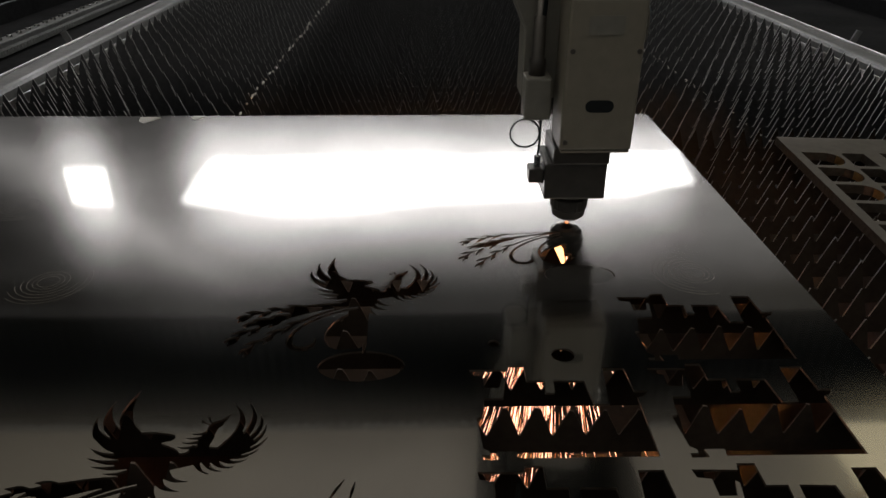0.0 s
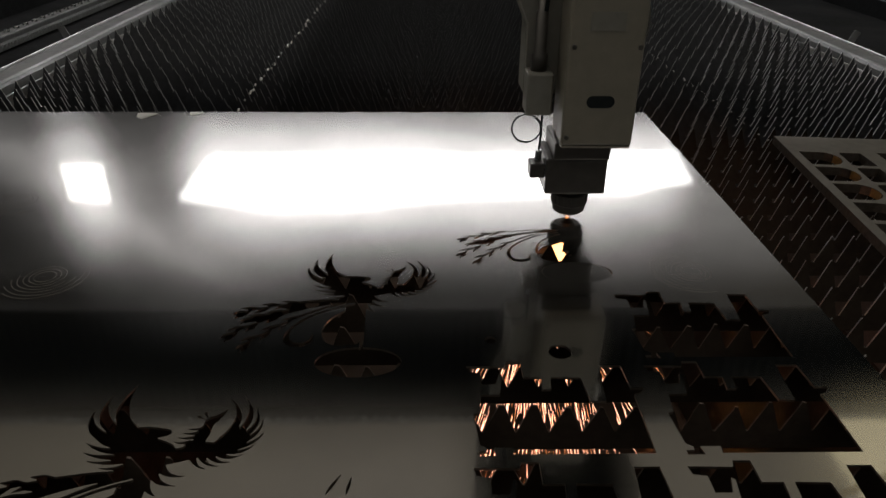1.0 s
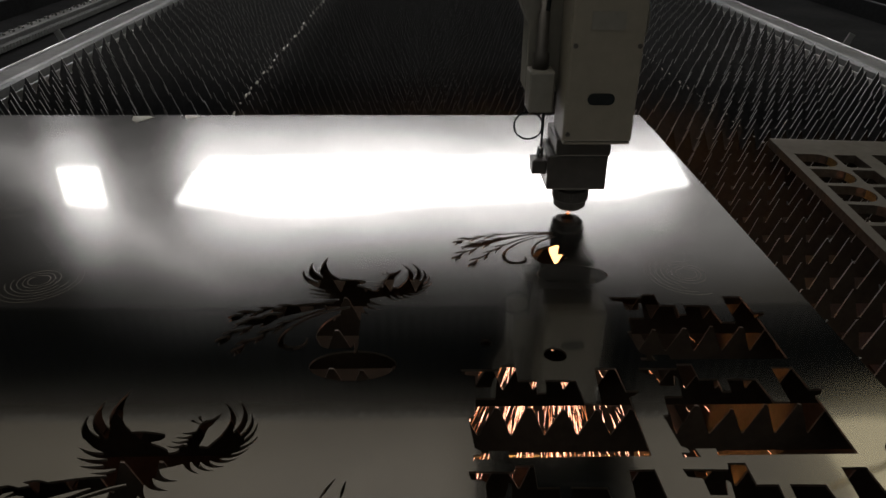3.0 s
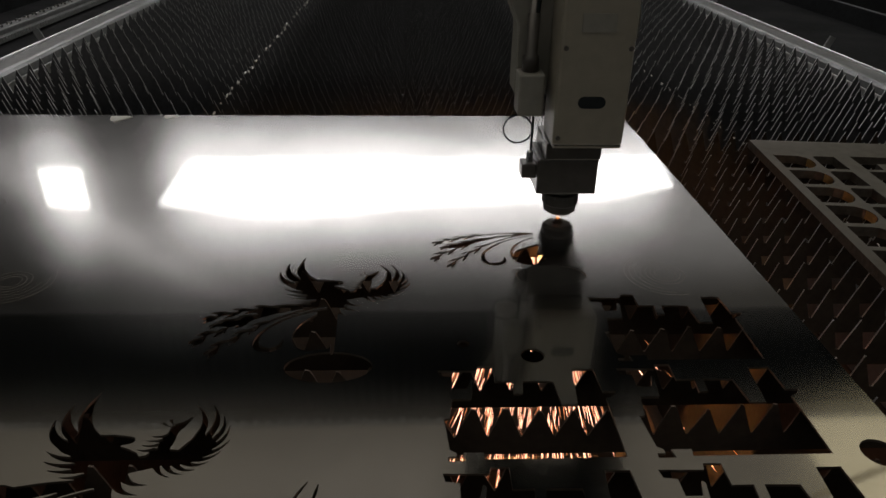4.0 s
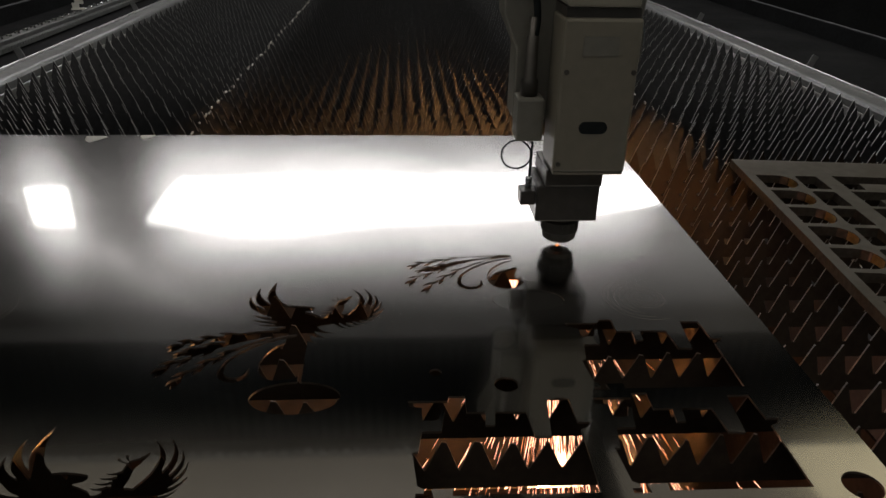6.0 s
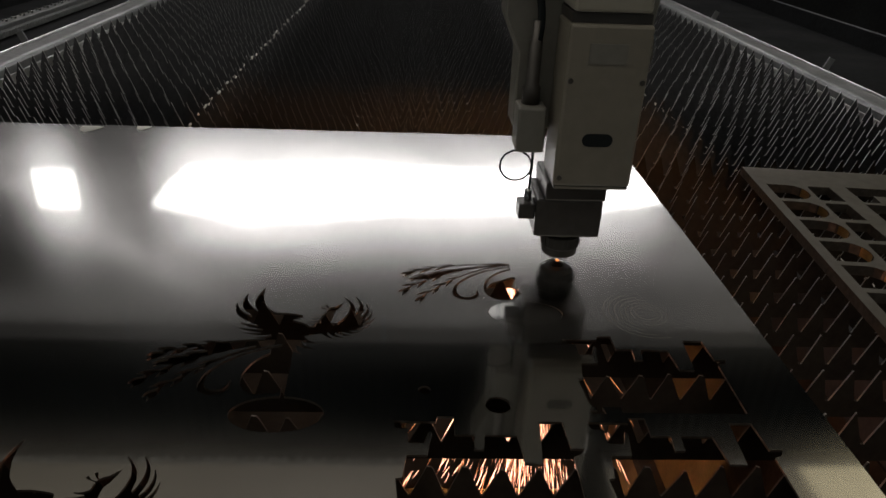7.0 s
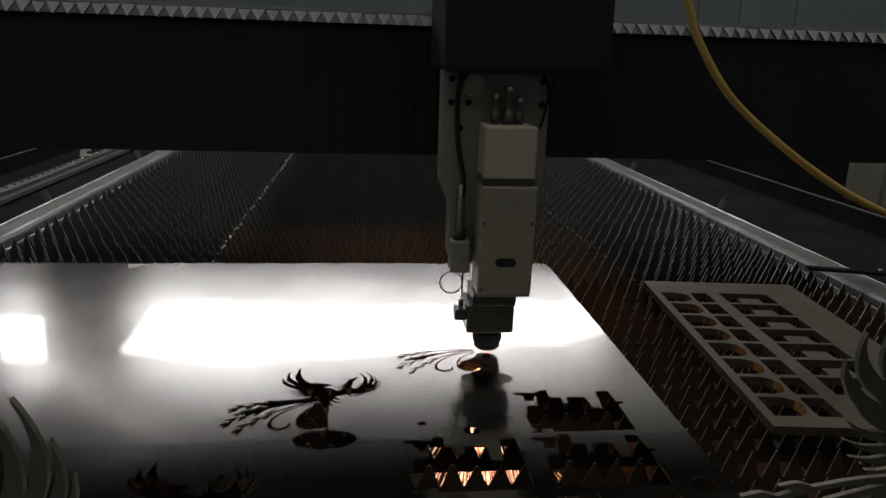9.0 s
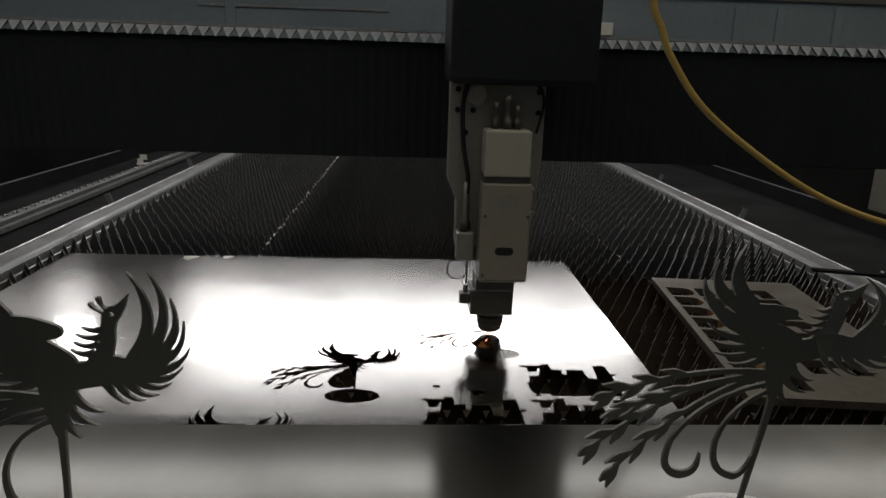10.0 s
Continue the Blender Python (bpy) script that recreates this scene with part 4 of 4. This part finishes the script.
    part("plug_collar", turned([(0.005, 0.108), (0.005, 0.124), (0.0035, 0.126)], (-0.06, -0.035, 0), None, 12), M_CHROME, h)
    # hoses on the back plate
    part("hose", tube([(-0.07, -0.012, 0.545), (-0.078, -0.014, 0.5), (-0.074, -0.014, 0.42), (-0.062, -0.02, 0.35), (-0.066, -0.022, 0.3)], 0.005, 10), M_BLACK, h, "black hose", True)
    part("hose", tube([(0.075, -0.01, 0.547), (0.086, -0.012, 0.53), (0.088, -0.012, 0.5), (0.075, -0.02, 0.45)], 0.003, 8), M_BLACK, h, "thin black hose", True)
    part("yellow_cable", tube([(0.33, -0.185, 0.86), (0.243, -0.185, 0.72), (0.262, -0.185, 0.65), (0.283, -0.185, 0.605), (0.352, -0.185, 0.518), (0.475, -0.185, 0.428), (0.6, -0.185, 0.358), (0.73, -0.185, 0.312), (0.9, -0.16, 0.28), (1.15, -0.1, 0.29), (1.4, 0.06, 0.36)], 0.0062, 12), M_CABLE, h, "hanging yellow fibre cable", True)
    return h


def add_slot():
    bm = bmesh.new()
    pts = []
    for cx, a0 in ((0.024, -90), (0.002, 90)):
        for k in range(9):
            a = radians(a0 + k * 22.5)
            pts.append((cx + 0.0085 * math.cos(a), 0.211 + 0.0085 * math.sin(a)))
    lo = [bm.verts.new((x, -0.0795, z)) for x, z in pts]
    hi = [bm.verts.new((x, -0.0806, z)) for x, z in pts]
    bm.faces.new(hi)
    for i in range(len(pts)):
        j = (i + 1) % len(pts)
        bm.faces.new((lo[i], lo[j], hi[j], hi[i]))
    bmesh.ops.recalc_face_normals(bm, faces=bm.faces[:])
    return bm


# ---- sparks under the sheet ----
def spark_shower(seed, n, reach, spread=0.34, mat=None, thick=1.0, name="spark_shower", label="shower of glowing orange cutting sparks below the sheet"):
    """A shower of thin hot streaks, from its mouth downwards and to the front."""
    s = thing(name, (0, 0, 0), label, "sparks", "spark showers")
    rnd = random.Random(seed)
    verts, faces = [], []
    for _ in range(n):
        a = rnd.uniform(0, 2 * math.pi)
        out = abs(rnd.gauss(0, spread))
        d = Vector((out * math.cos(a) * 1.5, out * math.sin(a) - spread, -1)).normalized()
        start = rnd.uniform(0.03, reach)
        ln = rnd.uniform(0.012, 0.055)
        p0 = d * start
        p1 = d * (start + ln) + Vector((0, 0, -ln * 0.2))
        w = rnd.uniform(0.0003, 0.0008) * thick
        u = d.orthogonal().normalized() * w
        v = d.cross(u).normalized() * w
        k = len(verts)
        mid = (p0 + p1) / 2
        verts.extend([p0, mid + u, mid - u * 0.5 + v * 0.87, mid - u * 0.5 - v * 0.87, p1])
        faces.extend([(k, k + 1, k + 2), (k, k + 2, k + 3), (k, k + 3, k + 1), (k + 4, k + 2, k + 1), (k + 4, k + 3, k + 2), (k + 4, k + 1, k + 3)])
    me = bpy.data.meshes.new("streak")
    me.from_pydata([tuple(v) for v in verts], [], faces)
    me.update()
    me.materials.append(mat or M_SPARK)
    me.materials.append(mat or M_EMBER)
    me.polygons.foreach_set("material_index", [1 if (f // 6) % 3 == 2 else 0 for f in range(len(faces))])
    tagged(part("streak", me, mat or M_SPARK, s), kind="stuff")
    return s


# ---- table with finished ornaments ----
TABLE_Z = 0.2


def work_table():
    t = thing("work_table", (-0.4, -1.411, FLOOR_Z), "steel topped work table at the front of the machine", "table")
    t.rotation_euler = (0, 0, radians(0.7))
    top = TABLE_Z - FLOOR_Z
    part("tabletop", box(-1.3, 1.5, -1.3, 0, top - 0.006, top, 0.001), M_TABLE, t, "smooth dull steel tabletop")
    bm = bmesh.new()
    for x0, x1, y0, y1 in ((-1.28, 1.48, -0.06, -0.02), (-1.28, 1.48, -1.28, -1.24), (-1.28, -1.24, -1.24, -0.06), (1.44, 1.48, -1.24, -0.06)):
        add_box(bm, x0, x1, y0, y1, top - 0.06, top - 0.0065, 0.002)
    part("frame", bm, M_FRAME, t)
    for x in (-1.26, 1.46):
        for y in (-1.26, -0.12):
            part("leg", box(x - 0.02, x + 0.02, y - 0.02, y + 0.02, 0, top - 0.061, 0.002), M_FRAME, t)


def ornament(at, turn, lean, shift, label, strokes, bend=0.0):
    o = thing("phoenix_ornament", (*at, TABLE_Z), label, "ornament", "phoenix ornaments")
    o.rotation_euler = (0, 0, radians(turn))
    mesh = plate_mesh("figure", [l / 1000 for l in phoenix_loops(strokes, False, 0.8, True)], 0.0015, 0.003, M_PHOENIX, M_RIM)
    for v in mesh.vertices:
        if v.co.x > 0.03:
            v.co.z += math.tan(radians(bend)) * (v.co.x - 0.03)
    f = part("figure", mesh, M_PHOENIX, o)
    f.matrix_basis = pose(shift, 0, 0.004) @ pose(0, 0, 0, 0, lean, 0) @ pose(0, 0, 0, 90)
    part("oval_base", plate_mesh("oval_base", [ring(0, 0, 0.049, 40, 0.028)], 0.004, 0.004), M_SHEET, o, "polished oval steel base")


def machine():
    hall()
    bed()
    work_sheet()
    parts_plate()
    for at, a in (((-0.135, -0.735), 0.4), ((-1.02, -0.745), 2.2), ((-1.18, -0.495), 1.0)):
        etched_mark(at, a)
    loose_oval()
    # white flakes added in place of glints along the sheet's far edge
    for at, size in (((-1.133, -0.036), 0.026), ((-1.026, -0.02), 0.018)):
        c = thing("glint_flake", (*at, 0.0003), "small white flake added as a glint at the sheet's far edge", "steel chip", "steel chips")
        part("chip", plate_mesh("chip", [np.array([(-1, 0.95), (-0.7, -0.2), (-0.1, -0.8), (0.9, 0.75), (0.3, 1.0)]) * size], 0.0006, 0.0006), M_WHITE, c)
    k = thing("clamp_arm", (0.87, -0.07, -0.003), "dark steel clamp arm reaching from the rail over the slats", "clamp")
    k.rotation_euler = (0, 0, radians(-16))
    part("arm", box(-0.1, 0.13, -0.014, 0.014, 0.0, 0.009, 0.002), M_FRAME, k)
    part("screw", turned([(0.008, 0.0095), (0.008, 0.016), (0.006, 0.018)], (0.1, 0, 0), n=10), M_CHROME, k)
    work_table()
    ornament((-0.201, -1.572), 5, 5, 0.022, "dark cut steel phoenix ornament with spread wings standing on the table", LOW_WINGS + BODY + LEAN_STEM + [(p, w * 0.9) for p, w in TAIL] + LEAN_LOOP, 28)
    ornament((-0.726, -1.63), -6, 4, -0.013, "dark cut steel phoenix ornament beside the table edge", WINGS + BODY + STEM + TAIL + LOOP)


machine()
gantry_ob = gantry()
head_ob = head()
# emitter added in the pit; its height sets how strongly the slats are lit
jet_ob = spark_shower(77, 130, 0.1, 0.12, M_JET, 1.0, "pit_glow", "glowing streaks added in the pit to light the slats from below")
showers = [spark_shower(3, 430, 0.45, 0.27), spark_shower(8, 380, 0.52, 0.3), spark_shower(21, 320, 0.42, 0.3), spark_shower(52, 260, 0.45, 0.4)]

plume_ob = spark_shower(61, 900, 0.32, 0.17, M_PLUME, 3.4, "spark_plume", "dense bright plume of cutting sparks below the sheet")
stream_ob = spark_shower(90, 170, 0.11, 0.1, None, 1.0, "molten_stream", "bright stream of molten metal under the nozzle")

# nozzle place, second by second
NOZZLE = [(0, -0.283, -0.566), (0.5, -0.279, -0.56), (1, -0.277, -0.556), (1.5, -0.275, -0.545), (2, -0.276, -0.54), (3.5, -0.255, -0.528),
          (4, -0.25, -0.545), (4.5, -0.243, -0.552), (5, -0.232, -0.548), (6.5, -0.22, -0.576), (7, -0.226, -0.584), (7.5, -0.256, -0.592),
          (8, -0.265, -0.6), (8.5, -0.271, -0.606), (9, -0.277, -0.616), (9.5, -0.294, -0.617), (10, -0.299, -0.621)]


# flare, 0 to 1, lifting the glow emitter and sparks; then their sideways shift
FLARE = [(0, 0.3, 0), (0.9, 0.25, 0), (1.5, 0.35, 0), (2.1, 0.2, 0), (3.3, 0.35, 0), (3.6, 0.3, 0), (3.9, 0.3, 0), (4.1, 0.5, 0), (4.2, 0.85, 0),
         (4.35, 0.4, 0), (4.5, 0.1, 0), (4.7, 0.6, -0.12), (4.8, 0.8, -0.12), (5.0, 0.92, -0.12), (5.2, 0.35, 0), (5.7, 0.6, 0), (6.3, 1.0, 0.08), (6.5, 0.55, 0.03),
         (6.8, 0.42, 0), (7.0, 0.36, 0.02), (7.2, 0.85, 0.08), (7.35, 1.1, 0.1), (7.5, 1.2, 0.12), (7.8, 1.05, 0.1), (8.0, 0.95, 0.08), (8.3, 0.8, 0.05), (8.5, 0.3, 0), (8.8, 0.25, 0),
         (9.0, 0.33, 0), (9.5, 0.28, 0), (9.8, 0.2, 0), (10, 0.05, 0)]


def motions():
    walk(gantry_ob, [(t, pose(0, y, 0)) for t, x, y in NOZZLE])
    walk(head_ob, [(t, pose(x, y, 0)) for t, x, y in NOZZLE])
    times = [row[0] for row in NOZZLE]
    xs, ys = [r[1] for r in NOZZLE], [r[2] for r in NOZZLE]
    walk(jet_ob, [(t, pose(np.interp(t, times, xs) + 0.6 * dx, np.interp(t, times, ys) - 0.01 + 0.1 * max(0, 1 - f), -0.86 + 0.5 * f ** 1.5)) for t, f, dx in FLARE])
    walk(plume_ob, [(t, pose(np.interp(t, times, xs) + dx, np.interp(t, times, ys) - 0.02, -0.75 + 0.62 * min(1.0, max(0.0, 2.2 * f - 1.2)))) for t, f, dx in FLARE])
    walk(stream_ob, [(t, pose(-0.286 + 0.003 * math.sin(9 * t), -0.53, -0.012 + 0.004 * math.sin(14 * t))) for t, x, y in NOZZLE])
    for k, s in enumerate(showers):
        rnd = random.Random(40 + k)
        rows = []
        for i in range(51):
            t = i * 0.2
            f = np.interp(t, [r[0] for r in FLARE], [r[1] for r in FLARE])
            x = np.interp(t, times, xs) + rnd.uniform(-0.035, 0.035) - 0.045 + 0.05 * f
            y = np.interp(t, times, ys) - 0.02 + rnd.uniform(-0.02, 0.02)
            z = -0.05 - rnd.uniform(0, 0.06) - 0.45 * max(0, 1 - 5 * f)
            if k == 3:
                x, y, z = x + 0.13, y - 0.06, z - 0.6 * max(0, min(1, 4 * (0.9 - f)))
            rows.append((t, pose(x, y, z, rnd.uniform(-8, 8), rnd.uniform(-14, 14), rnd.uniform(-25, 25))))
        walk(s, rows)


motions()
